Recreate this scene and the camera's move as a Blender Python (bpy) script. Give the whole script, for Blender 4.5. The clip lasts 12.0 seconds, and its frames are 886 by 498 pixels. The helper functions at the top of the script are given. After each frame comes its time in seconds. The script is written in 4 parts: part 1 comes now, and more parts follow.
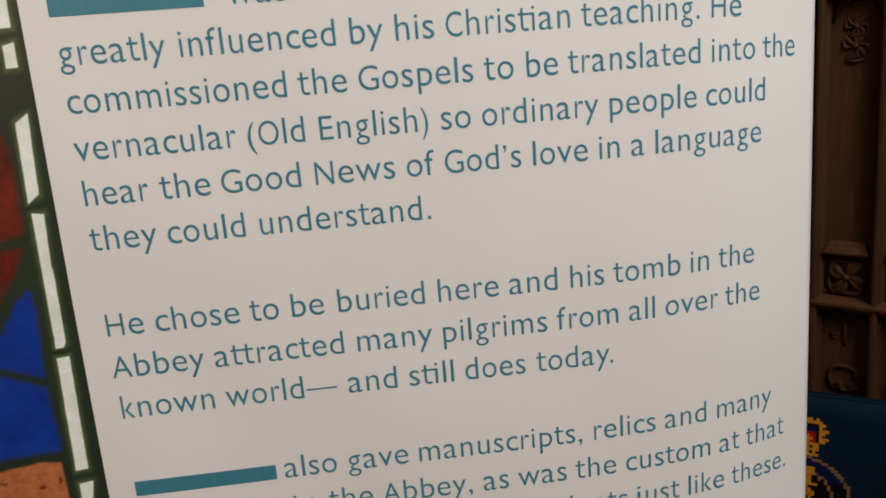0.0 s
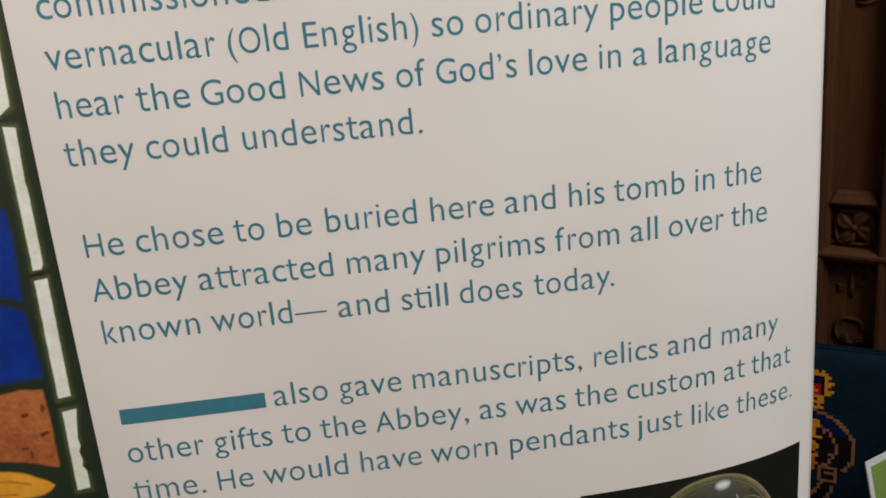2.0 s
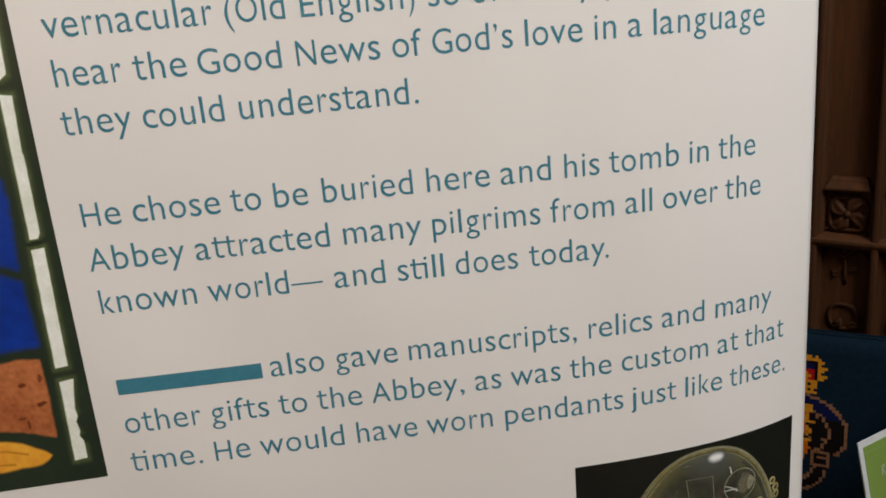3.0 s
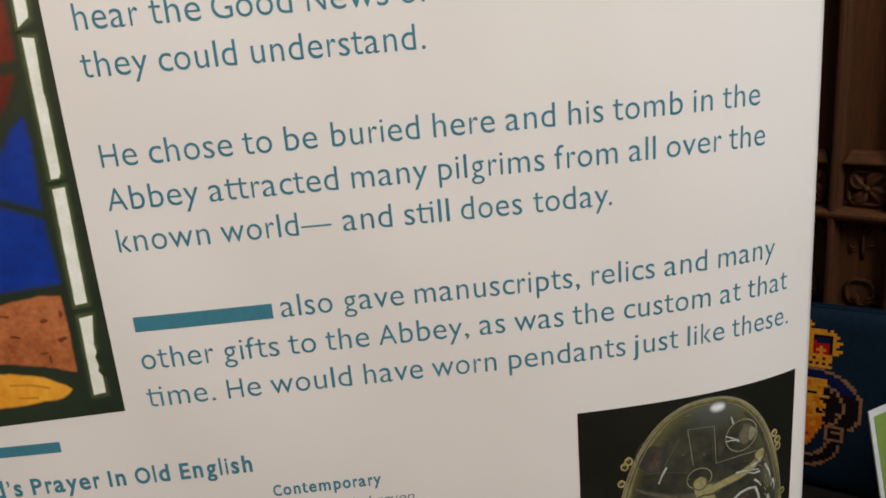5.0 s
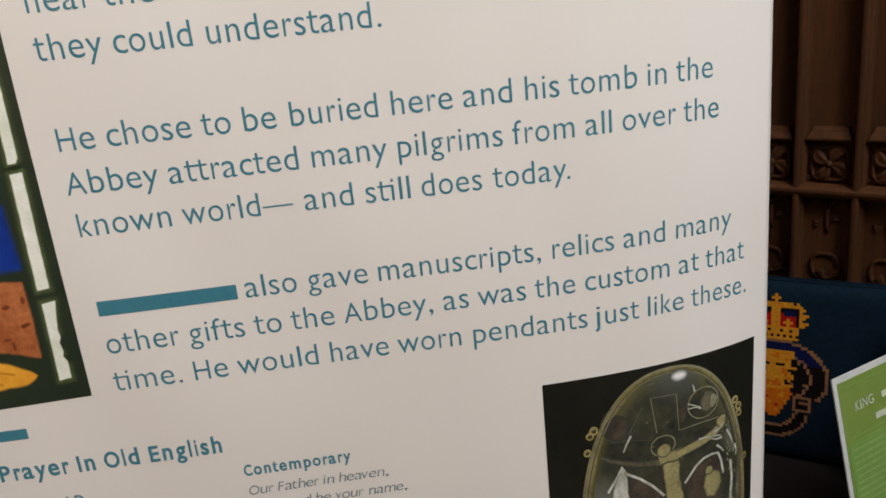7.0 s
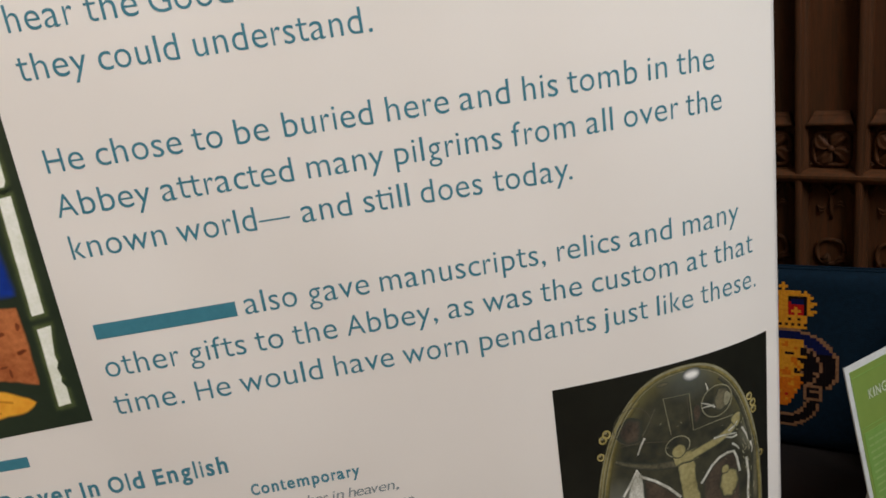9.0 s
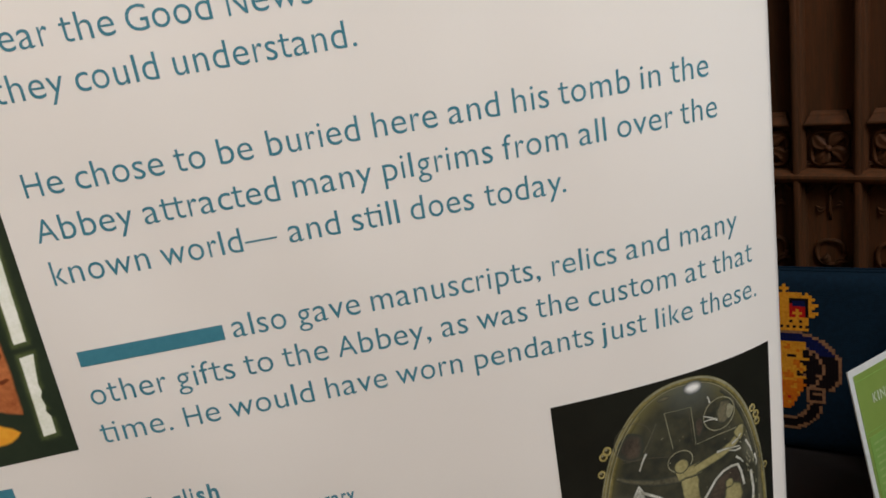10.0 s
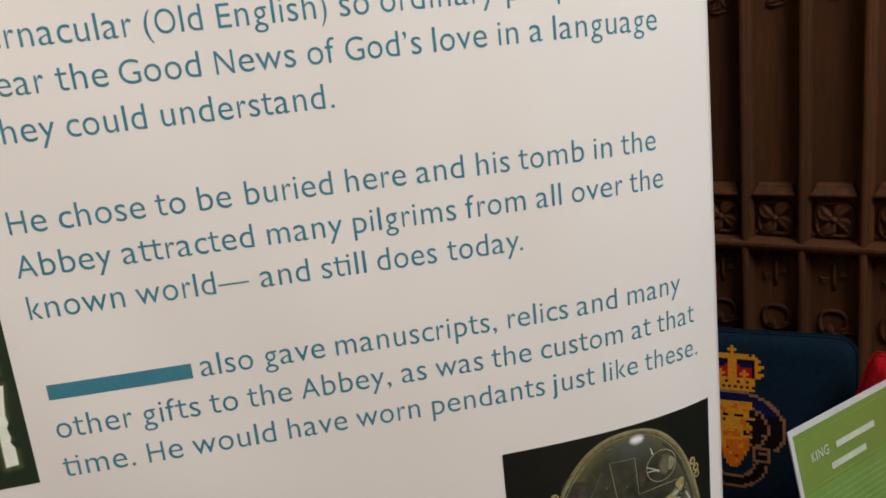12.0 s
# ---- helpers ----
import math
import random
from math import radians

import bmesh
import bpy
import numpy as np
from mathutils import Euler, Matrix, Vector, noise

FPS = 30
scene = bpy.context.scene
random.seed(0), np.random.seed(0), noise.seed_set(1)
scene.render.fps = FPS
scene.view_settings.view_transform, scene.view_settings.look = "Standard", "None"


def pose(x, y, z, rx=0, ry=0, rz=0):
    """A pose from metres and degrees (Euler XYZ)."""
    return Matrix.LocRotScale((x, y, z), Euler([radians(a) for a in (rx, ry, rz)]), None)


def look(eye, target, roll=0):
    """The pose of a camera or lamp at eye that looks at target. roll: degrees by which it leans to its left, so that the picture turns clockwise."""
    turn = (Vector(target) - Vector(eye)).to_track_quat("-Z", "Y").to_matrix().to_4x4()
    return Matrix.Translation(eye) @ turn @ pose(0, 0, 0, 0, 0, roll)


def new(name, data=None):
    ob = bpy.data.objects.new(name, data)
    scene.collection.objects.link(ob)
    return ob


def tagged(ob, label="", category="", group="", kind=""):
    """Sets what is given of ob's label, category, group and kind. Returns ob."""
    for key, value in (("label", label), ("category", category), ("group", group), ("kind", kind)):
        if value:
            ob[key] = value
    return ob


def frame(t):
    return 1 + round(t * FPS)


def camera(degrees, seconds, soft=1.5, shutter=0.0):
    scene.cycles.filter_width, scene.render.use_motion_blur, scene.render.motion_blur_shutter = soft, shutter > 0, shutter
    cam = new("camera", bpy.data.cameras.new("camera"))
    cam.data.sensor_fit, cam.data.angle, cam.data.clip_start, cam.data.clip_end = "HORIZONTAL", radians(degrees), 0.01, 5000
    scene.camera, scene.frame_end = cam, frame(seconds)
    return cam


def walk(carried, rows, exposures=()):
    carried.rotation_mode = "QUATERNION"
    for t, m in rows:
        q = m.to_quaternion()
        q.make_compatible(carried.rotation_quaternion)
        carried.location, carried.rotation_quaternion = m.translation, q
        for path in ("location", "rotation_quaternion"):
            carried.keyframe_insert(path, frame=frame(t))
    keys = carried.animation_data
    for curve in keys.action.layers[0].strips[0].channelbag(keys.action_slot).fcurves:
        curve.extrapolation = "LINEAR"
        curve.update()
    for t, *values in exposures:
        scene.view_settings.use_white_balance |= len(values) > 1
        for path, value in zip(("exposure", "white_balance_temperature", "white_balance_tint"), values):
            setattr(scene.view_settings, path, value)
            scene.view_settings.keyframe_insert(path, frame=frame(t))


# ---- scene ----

# ---------------------------------------------------------------- camera
cam = camera(61.67, 12.0, soft=1.7)
ROWS = [
    (0.0, -0.0161, -0.0328, 1.3200, -12.42, 4.56, -5.25),
    (0.3, -0.0131, -0.0270, 1.3130, -12.58, 4.55, -5.31),
    (0.5, -0.0133, -0.0211, 1.3098, -12.91, 4.30, -5.81),
    (0.8, -0.0135, -0.0179, 1.3025, -12.68, 3.87, -5.91),
    (1.0, -0.0149, -0.0165, 1.2991, -13.11, 3.78, -5.44),
    (1.3, -0.0156, -0.0164, 1.2941, -13.72, 4.05, -5.16),
    (1.5, -0.0147, -0.0198, 1.2893, -13.85, 4.63, -4.89),
    (1.8, -0.0150, -0.0214, 1.2860, -14.37, 4.71, -5.39),
    (2.0, -0.0109, -0.0203, 1.2781, -14.41, 4.99, -5.03),
    (2.5, -0.0122, -0.0259, 1.2687, -14.87, 5.15, -5.02),
    (2.8, -0.0116, -0.0263, 1.2659, -14.97, 4.89, -5.18),
    (3.0, -0.0130, -0.0268, 1.2630, -14.82, 4.86, -5.35),
    (3.3, -0.0155, -0.0313, 1.2537, -15.02, 5.33, -5.21),
    (3.5, -0.0155, -0.0355, 1.2504, -15.64, 5.19, -5.19),
    (3.7, -0.0142, -0.0421, 1.2482, -15.60, 5.35, -4.93),
    (5.3, -0.0033, -0.0504, 1.2333, -15.71, 4.62, -3.45),
    (5.5, -0.0011, -0.0528, 1.2309, -16.27, 4.20, -3.76),
    (6.0, 0.0065, -0.0492, 1.2274, -16.82, 4.41, -4.79),
    (6.5, 0.0065, -0.0532, 1.2288, -16.83, 5.34, -5.51),
    (6.7, 0.0050, -0.0565, 1.2287, -16.65, 5.46, -5.56),
    (8.3, 0.0082, -0.0482, 1.2336, -17.22, 7.34, -6.51),
    (8.5, 0.0085, -0.0455, 1.2346, -17.08, 7.71, -6.92),
    (8.8, 0.0087, -0.0429, 1.2370, -17.43, 7.91, -6.29),
    (9.0, 0.0063, -0.0423, 1.2317, -16.92, 7.87, -6.13),
    (9.3, 0.0103, -0.0390, 1.2367, -17.22, 8.44, -4.42),
    (9.5, 0.0121, -0.0300, 1.2302, -17.02, 8.65, -3.63),
    (9.8, 0.0116, -0.0309, 1.2372, -16.06, 8.58, -5.95),
    (10.0, 0.0140, -0.0278, 1.2360, -16.70, 9.02, -6.53),
    (10.3, 0.0134, -0.0261, 1.2396, -15.56, 8.68, -7.38),
    (10.5, 0.0134, -0.0264, 1.2423, -14.76, 8.48, -7.10),
    (10.8, 0.0022, -0.0264, 1.2422, -13.49, 5.89, -7.40),
    (11.0, 0.0037, -0.0320, 1.2430, -13.51, 5.05, -7.83),
    (11.3, 0.0043, -0.0447, 1.2393, -12.82, 5.10, -8.16),
    (11.5, 0.0036, -0.0516, 1.2448, -12.98, 5.14, -7.84),
    (11.6, 0.0065, -0.0547, 1.2403, -12.62, 5.15, -8.22),
    (11.7, 0.0060, -0.0544, 1.2466, -13.16, 5.03, -8.80),
    (11.8, 0.0080, -0.0608, 1.2450, -12.91, 5.99, -8.24),
    (11.9, 0.0111, -0.0600, 1.2481, -13.34, 6.07, -8.28),
    (12.0, 0.0113, -0.0597, 1.2455, -13.07, 6.05, -8.67),
]
walk(cam, [(t, pose(x, y, z, 90 + pitch, roll, yaw)) for t, x, y, z, pitch, roll, yaw in ROWS],
     exposures=((0.0, -0.10), (2.0, -0.03), (3.5, 0.06), (5.5, 0.16), (12.0, 0.15)))

# the panelled wall: its own frame has x along the wall, y into it, z up
WALL = Matrix(((0.669, 0.743, 0, 0.755), (-0.743, 0.669, 0, 1.175), (0, 0, 1, 0), (0, 0, 0, 1)))

# ---------------------------------------------------------------- world and lights
world = bpy.data.worlds.new("overcast_sky")
scene.world = world
world.use_nodes = True
sky = world.node_tree.nodes.new("ShaderNodeTexSky")
sky.sky_type, sky.sun_disc = "NISHITA", False
sky.sun_elevation, sky.sun_rotation = radians(35), radians(140)
world.node_tree.links.new(sky.outputs[0], world.node_tree.nodes["Background"].inputs[0])
world.node_tree.nodes["Background"].inputs[1].default_value = 0.08

WINDOW_D0, WINDOW_D1, WINDOW_Z0, WINDOW_Z1, SIDE = -1.90, -0.60, 2.3, 4.3, 1.9


def lamp(name, kind, energy, colour, m, **extra):
    data = bpy.data.lights.new(name, kind)
    data.energy, data.color = energy, colour
    if kind == "AREA":
        data.shape, data.size, data.size_y = "RECTANGLE", extra["size"], extra["size_y"]
    else:
        data.shadow_soft_size = extra["radius"]
    ob = new(name, data)
    ob.matrix_world = m
    return ob


# daylight in the tall window's opening
win = WALL @ Vector((SIDE - 0.02, (WINDOW_D0 + WINDOW_D1) / 2, (WINDOW_Z0 + WINDOW_Z1) / 2))
aim = WALL @ Vector((0.0, (WINDOW_D0 + WINDOW_D1) / 2, (WINDOW_Z0 + WINDOW_Z1) / 2 - 1.2))
lamp("window_daylight", "AREA", 96, (0.955, 0.97, 1.0), look(win, aim), size=1.25, size_y=2.0)
# added warm light behind the camera, carried by an invented floor lamp
LAMP_AT = Vector((-0.80, -0.87, 1.76))
lamp("added_warm_light", "POINT", 12.0, (1.0, 0.64, 0.37), Matrix.Translation(LAMP_AT - Vector((0, 0, 0.02))), radius=0.2)


# ---------------------------------------------------------------- materials
def material(name, colour, rough=0.5, metal=0.0, second=None, scale=20.0, stretch=(1, 1, 1), bump=0.0, bump_scale=80.0,
             grain=0.5, spec=0.5, vary=0.0, coat=0.0, rough_vary=0.08):
    m = bpy.data.materials.new(name)
    m.use_nodes = True
    nt = m.node_tree
    b = nt.nodes["Principled BSDF"]
    b.inputs["Roughness"].default_value, b.inputs["Metallic"].default_value = rough, metal
    b.inputs["Specular IOR Level"].default_value = spec
    b.inputs["Coat Weight"].default_value = coat
    co = nt.nodes.new("ShaderNodeTexCoord")
    mp = nt.nodes.new("ShaderNodeMapping")
    mp.inputs["Scale"].default_value = stretch
    nt.links.new(co.outputs["Object"], mp.inputs[0])
    n1, n2 = nt.nodes.new("ShaderNodeTexNoise"), nt.nodes.new("ShaderNodeTexNoise")
    n1.inputs["Scale"].default_value, n1.inputs["Detail"].default_value = scale, 6
    n2.inputs["Scale"].default_value, n2.inputs["Detail"].default_value = scale * 7, 4
    for n in (n1, n2):
        nt.links.new(mp.outputs[0], n.inputs["Vector"])
    mix = nt.nodes.new("ShaderNodeMix")
    mix.data_type = "FLOAT"
    mix.inputs[0].default_value = 0.4
    nt.links.new(n1.outputs["Fac"], mix.inputs[2])
    nt.links.new(n2.outputs["Fac"], mix.inputs[3])
    ramp = nt.nodes.new("ShaderNodeValToRGB")
    ramp.color_ramp.elements[0].position, ramp.color_ramp.elements[1].position = 0.5 - 0.5 * grain + 0.1, 0.5 + 0.5 * grain - 0.1
    ramp.color_ramp.elements[0].color = (*(second or [0.8 * c for c in colour]), 1)
    ramp.color_ramp.elements[1].color = (*colour, 1)
    nt.links.new(mix.outputs[0], ramp.inputs[0])
    out = ramp.outputs[0]
    if vary:
        info, hsv, mr = nt.nodes.new("ShaderNodeObjectInfo"), nt.nodes.new("ShaderNodeHueSaturation"), nt.nodes.new("ShaderNodeMapRange")
        mr.inputs[3].default_value, mr.inputs[4].default_value = 1 - vary, 1 + vary
        nt.links.new(info.outputs["Random"], mr.inputs[0])
        nt.links.new(mr.outputs[0], hsv.inputs["Value"])
        nt.links.new(out, hsv.inputs["Color"])
        out = hsv.outputs[0]
    nt.links.new(out, b.inputs["Base Color"])
    rr = nt.nodes.new("ShaderNodeMapRange")
    rr.inputs[3].default_value, rr.inputs[4].default_value = max(0, rough - rough_vary), min(1, rough + rough_vary)
    nt.links.new(n1.outputs["Fac"], rr.inputs[0])
    nt.links.new(rr.outputs[0], b.inputs["Roughness"])
    if bump:
        n3, bp = nt.nodes.new("ShaderNodeTexNoise"), nt.nodes.new("ShaderNodeBump")
        n3.inputs["Scale"].default_value, n3.inputs["Detail"].default_value = bump_scale, 5
        nt.links.new(mp.outputs[0], n3.inputs["Vector"])
        bp.inputs["Strength"].default_value, bp.inputs["Distance"].default_value = bump, 0.002
        nt.links.new(n3.outputs["Fac"], bp.inputs["Height"])
        nt.links.new(bp.outputs[0], b.inputs["Normal"])
    return m


def srgb(r, g, b):
    return tuple((c / 255 / 12.92) if c < 10.4 else ((c / 255 + 0.055) / 1.055) ** 2.4 for c in (r, g, b))


SHEET = material("matt_white_print_film", (0.80, 0.765, 0.710), 0.42, second=(0.78, 0.745, 0.690), scale=5, bump=0.02, bump_scale=260, grain=0.9, spec=0.36)


def ripple(m, scale, deep, stretch):
    """Slow waves of a hanging film, under the fine relief that it has."""
    nt = m.node_tree
    co, mp = nt.nodes.new("ShaderNodeTexCoord"), nt.nodes.new("ShaderNodeMapping")
    wave, bp = nt.nodes.new("ShaderNodeTexNoise"), nt.nodes.new("ShaderNodeBump")
    mp.inputs["Scale"].default_value = stretch
    wave.inputs["Scale"].default_value, wave.inputs["Detail"].default_value = scale, 1
    bp.inputs["Strength"].default_value, bp.inputs["Distance"].default_value = 1.0, deep
    nt.links.new(co.outputs["Object"], mp.inputs[0])
    nt.links.new(mp.outputs[0], wave.inputs["Vector"])
    nt.links.new(wave.outputs["Fac"], bp.inputs["Height"])
    fine = [n for n in nt.nodes if n.type == "BUMP" and n != bp][0]
    nt.links.new(bp.outputs[0], fine.inputs["Normal"])


ripple(SHEET, 6.0, 0.010, (1.0, 1.0, 0.55))
INK = material("teal_ink", srgb(68, 131, 147), 0.42, second=srgb(60, 122, 138), scale=40, spec=0.4)
GREY_INK = material("grey_ink", srgb(122, 136, 138), 0.42, second=srgb(112, 127, 130), scale=40, spec=0.4)
ALU = material("brushed_aluminium", (0.6, 0.6, 0.61), 0.35, 1.0, scale=8, stretch=(1, 1, 40), bump=0.1)
LEAD = material("photo_dark_green_lead", srgb(44, 56, 40), 0.42, second=srgb(31, 43, 31), scale=26, grain=0.7)
GLASS_WHITE = material("photo_white_glass", srgb(248, 249, 240), 0.42, second=srgb(226, 230, 212), scale=60, grain=0.5)
GLASS_BLUE = material("photo_blue_glass", srgb(12, 62, 166), 0.42, second=srgb(6, 40, 120), scale=22, grain=0.6)
GLASS_GLOW = material("photo_olive_glow", srgb(96, 110, 66), 0.42, second=srgb(66, 78, 44), scale=60)
GLASS_RED = material("photo_red_glass", srgb(132, 40, 24), 0.42, second=srgb(70, 20, 14), scale=30, grain=0.6)
GLASS_ORANGE = material("photo_brown_glass", srgb(206, 128, 76), 0.42, second=srgb(138, 68, 34), scale=38, grain=0.6)
GLASS_AMBER = material("photo_amber_glass", srgb(255, 198, 72), 0.42, second=srgb(214, 126, 22), scale=22, grain=0.8)
FLECK = material("photo_brown_fleck", srgb(128, 64, 34), 0.42, second=srgb(104, 48, 24), scale=60)
AMBER_LINE = material("photo_dark_amber", srgb(206, 138, 40), 0.42, second=srgb(190, 118, 28), scale=60)
PHOTO_BLACK = material("photo_black", srgb(26, 28, 21), 0.42, second=srgb(17, 19, 14), scale=12)
CRYSTAL = material("photo_smoky_crystal", srgb(78, 77, 58), 0.42, second=srgb(35, 39, 35), scale=15, grain=0.5)


def pale_dome(mat, x, z, radius, colour):
    """The printed crystal pales towards its domed top."""
    nt = mat.node_tree
    co, mp, gr, mx = (nt.nodes.new("ShaderNode" + n) for n in ("TexCoord", "Mapping", "TexGradient", "Mix"))
    gr.gradient_type, mx.data_type = "SPHERICAL", "RGBA"
    mp.inputs["Location"].default_value = (-x / radius, 0, -z / radius)
    mp.inputs["Scale"].default_value = (1 / radius, 0, 1 / radius)
    nt.links.new(co.outputs["Object"], mp.inputs[0])
    nt.links.new(mp.outputs[0], gr.inputs[0])
    nt.links.new(gr.outputs["Fac"], mx.inputs["Factor"])
    old = nt.nodes["Principled BSDF"].inputs["Base Color"]
    nt.links.new(old.links[0].from_socket, mx.inputs["A"])
    mx.inputs["B"].default_value = (*colour, 1)
    nt.links.new(mx.outputs["Result"], old)


def olive_edge(mat, x, z, half, tall, colour):
    """The printed crystal turns olive towards its thick edge."""
    nt = mat.node_tree
    co, mp, gr, mr, mx = (nt.nodes.new("ShaderNode" + n) for n in ("TexCoord", "Mapping", "TexGradient", "MapRange", "Mix"))
    gr.gradient_type, mx.data_type, mr.interpolation_type = "SPHERICAL", "RGBA", "SMOOTHSTEP"
    mp.inputs["Location"].default_value = (-x / half, 0, -z / tall)
    mp.inputs["Scale"].default_value = (1 / half, 0, 1 / tall)
    mr.inputs[1].default_value, mr.inputs[2].default_value, mr.inputs[3].default_value, mr.inputs[4].default_value = 0.02, 0.20, 1.0, 0.0
    nt.links.new(co.outputs["Object"], mp.inputs[0])
    nt.links.new(mp.outputs[0], gr.inputs[0])
    nt.links.new(gr.outputs["Fac"], mr.inputs[0])
    nt.links.new(mr.outputs[0], mx.inputs["Factor"])
    old = nt.nodes["Principled BSDF"].inputs["Base Color"]
    nt.links.new(old.links[0].from_socket, mx.inputs["A"])
    mx.inputs["B"].default_value = (*colour, 1)
    nt.links.new(mx.outputs["Result"], old)


olive_edge(CRYSTAL, 0.2115, 0.7925, 0.086, 0.170, srgb(112, 106, 64))
pale_dome(CRYSTAL, 0.222, 0.950, 0.036, srgb(92, 98, 92))
pale_dome(CRYSTAL, 0.150, 0.830, 0.035, srgb(120, 122, 110))
pale_dome(CRYSTAL, 0.285, 0.868, 0.022, srgb(140, 140, 120))
CRYSTAL_HAZE = material("photo_pale_crystal", srgb(112, 107, 84), 0.42, second=srgb(58, 58, 46), scale=60, grain=0.5)
CRYSTAL_LINE = material("photo_engraved_line", srgb(166, 163, 134), 0.42, second=srgb(104, 103, 80), scale=90, grain=0.7)
CRYSTAL_WHITE = material("photo_highlight", srgb(226, 226, 214), 0.42, second=srgb(150, 150, 134), scale=120, grain=0.5)
PHOTO_GOLD = material("photo_gold_rim", srgb(150, 139, 84), 0.42, second=srgb(96, 87, 46), scale=40, grain=0.45)
PHOTO_ROSE = material("photo_rose_brown_enamel", srgb(92, 80, 66), 0.42, second=srgb(50, 46, 40), scale=60, grain=0.5)
PHOTO_FIGURE = material("photo_olive_enamel", srgb(174, 166, 116), 0.42, second=srgb(116, 109, 68), scale=45, grain=0.55)


def soft_edge(mat, ground):
    """Where a print was out of focus: the colour melts into the ground's over the patch's rim."""
    nt = mat.node_tree
    at, mr, mx = (nt.nodes.new("ShaderNode" + n) for n in ("Attribute", "MapRange", "Mix"))
    at.attribute_name, mr.interpolation_type, mx.data_type = "rim", "SMOOTHSTEP", "RGBA"
    nt.links.new(at.outputs["Fac"], mr.inputs[0])
    nt.links.new(mr.outputs[0], mx.inputs["Factor"])
    base = nt.nodes["Principled BSDF"].inputs["Base Color"]
    nt.links.new(base.links[0].from_socket, mx.inputs["B"])
    mx.inputs["A"].default_value = (*ground, 1)
    nt.links.new(mx.outputs["Result"], base)


LEAD_DARK = srgb(38, 50, 36)
for blurred in (GLASS_BLUE, GLASS_RED, GLASS_ORANGE, GLASS_AMBER):
    soft_edge(blurred, LEAD_DARK)
soft_edge(FLECK, srgb(164, 92, 50))
soft_edge(AMBER_LINE, srgb(232, 160, 46))
soft_edge(GLASS_WHITE, srgb(112, 124, 82))
soft_edge(GLASS_GLOW, LEAD_DARK)
DIM_LINE = material("photo_faint_line", srgb(92, 88, 70), 0.42, second=srgb(66, 64, 52), scale=90)
BEAD_DARK = material("photo_bead_shadow", srgb(70, 62, 30), 0.42, second=srgb(50, 44, 22), scale=90)
BEAD_GOLD = material("photo_bead_gold", srgb(196, 182, 120), 0.42, second=srgb(140, 126, 66), scale=90)
HIGHLIGHT = material("photo_white_reflection", srgb(244, 244, 238), 0.42, second=srgb(226, 226, 218), scale=90)
soft_edge(HIGHLIGHT, srgb(82, 88, 84))
soft_edge(PHOTO_GOLD, srgb(74, 72, 46))
for enamel in (CRYSTAL_HAZE, PHOTO_ROSE, PHOTO_FIGURE):
    soft_edge(enamel, srgb(54, 59, 50))
soft_edge(CRYSTAL_WHITE, srgb(120, 122, 108))
OAK = material("dark_oak", (0.096, 0.0315, 0.0105), 0.62, second=(0.040, 0.0205, 0.0088), scale=42, stretch=(2.5, 2.5, 0.16), bump=0.35, bump_scale=60, grain=0.6, vary=0.18, spec=0.14)
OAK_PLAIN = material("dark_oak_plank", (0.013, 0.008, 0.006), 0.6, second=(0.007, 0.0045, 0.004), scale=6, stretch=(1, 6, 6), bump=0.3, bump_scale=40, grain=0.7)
STONE = material("limestone", (0.42, 0.38, 0.31), 0.85, second=(0.3, 0.27, 0.22), scale=3, bump=0.5, bump_scale=30)
PLASTER = material("old_plaster", (0.5, 0.46, 0.4), 0.9, second=(0.4, 0.37, 0.32), scale=2, bump=0.3, bump_scale=20)
FLOOR = material("worn_floor_stone", (0.16, 0.10, 0.07), 0.6, second=(0.10, 0.065, 0.045), scale=4, bump=0.3, bump_scale=25, vary=0.12)
BLUE_WOOL = material("navy_wool_canvas", srgb(15, 35, 49), 0.95, second=srgb(11, 26, 38), scale=120, bump=0.8, bump_scale=420, spec=0.1)
RED_WOOL = material("red_wool_canvas", srgb(190, 24, 34), 0.95, second=srgb(140, 12, 22), scale=120, bump=0.8, bump_scale=420, spec=0.1)
GOLD_WOOL = material("gold_wool", srgb(226, 158, 42), 0.95, second=srgb(190, 112, 20), scale=170, bump=0.6, bump_scale=420, spec=0.1, grain=0.6)
ORANGE_WOOL = material("orange_wool", srgb(218, 118, 22), 0.95, second=srgb(184, 84, 14), scale=170, bump=0.6, bump_scale=420, spec=0.1)
SCARLET_WOOL = material("scarlet_wool", srgb(196, 34, 24), 0.95, second=srgb(150, 18, 16), scale=170, bump=0.6, bump_scale=420, spec=0.1)
ROYAL_WOOL = material("royal_blue_wool", srgb(18, 25, 72), 0.95, second=srgb(12, 17, 50), scale=170, bump=0.6, bump_scale=420, spec=0.1)
TAN_WOOL = material("tan_wool", srgb(156, 112, 78), 0.95, second=srgb(116, 78, 52), scale=170, bump=0.6, bump_scale=420, spec=0.1)
BROWN_WOOL = material("dark_brown_wool", srgb(24, 14, 14), 0.95, second=srgb(15, 9, 10), scale=170, bump=0.6, bump_scale=420, spec=0.1)
CARD_GREEN = material("printed_green_card", srgb(134, 158, 80), 0.35, second=srgb(116, 144, 64), scale=9, grain=0.9, coat=0.4)
CARD_PALE = material("printed_pale_green", srgb(128, 166, 84), 0.35, second=srgb(116, 154, 74), scale=9, coat=0.4)
CARD_WHITE = material("laminated_white_edge", (0.72, 0.74, 0.72), 0.3, coat=0.4)
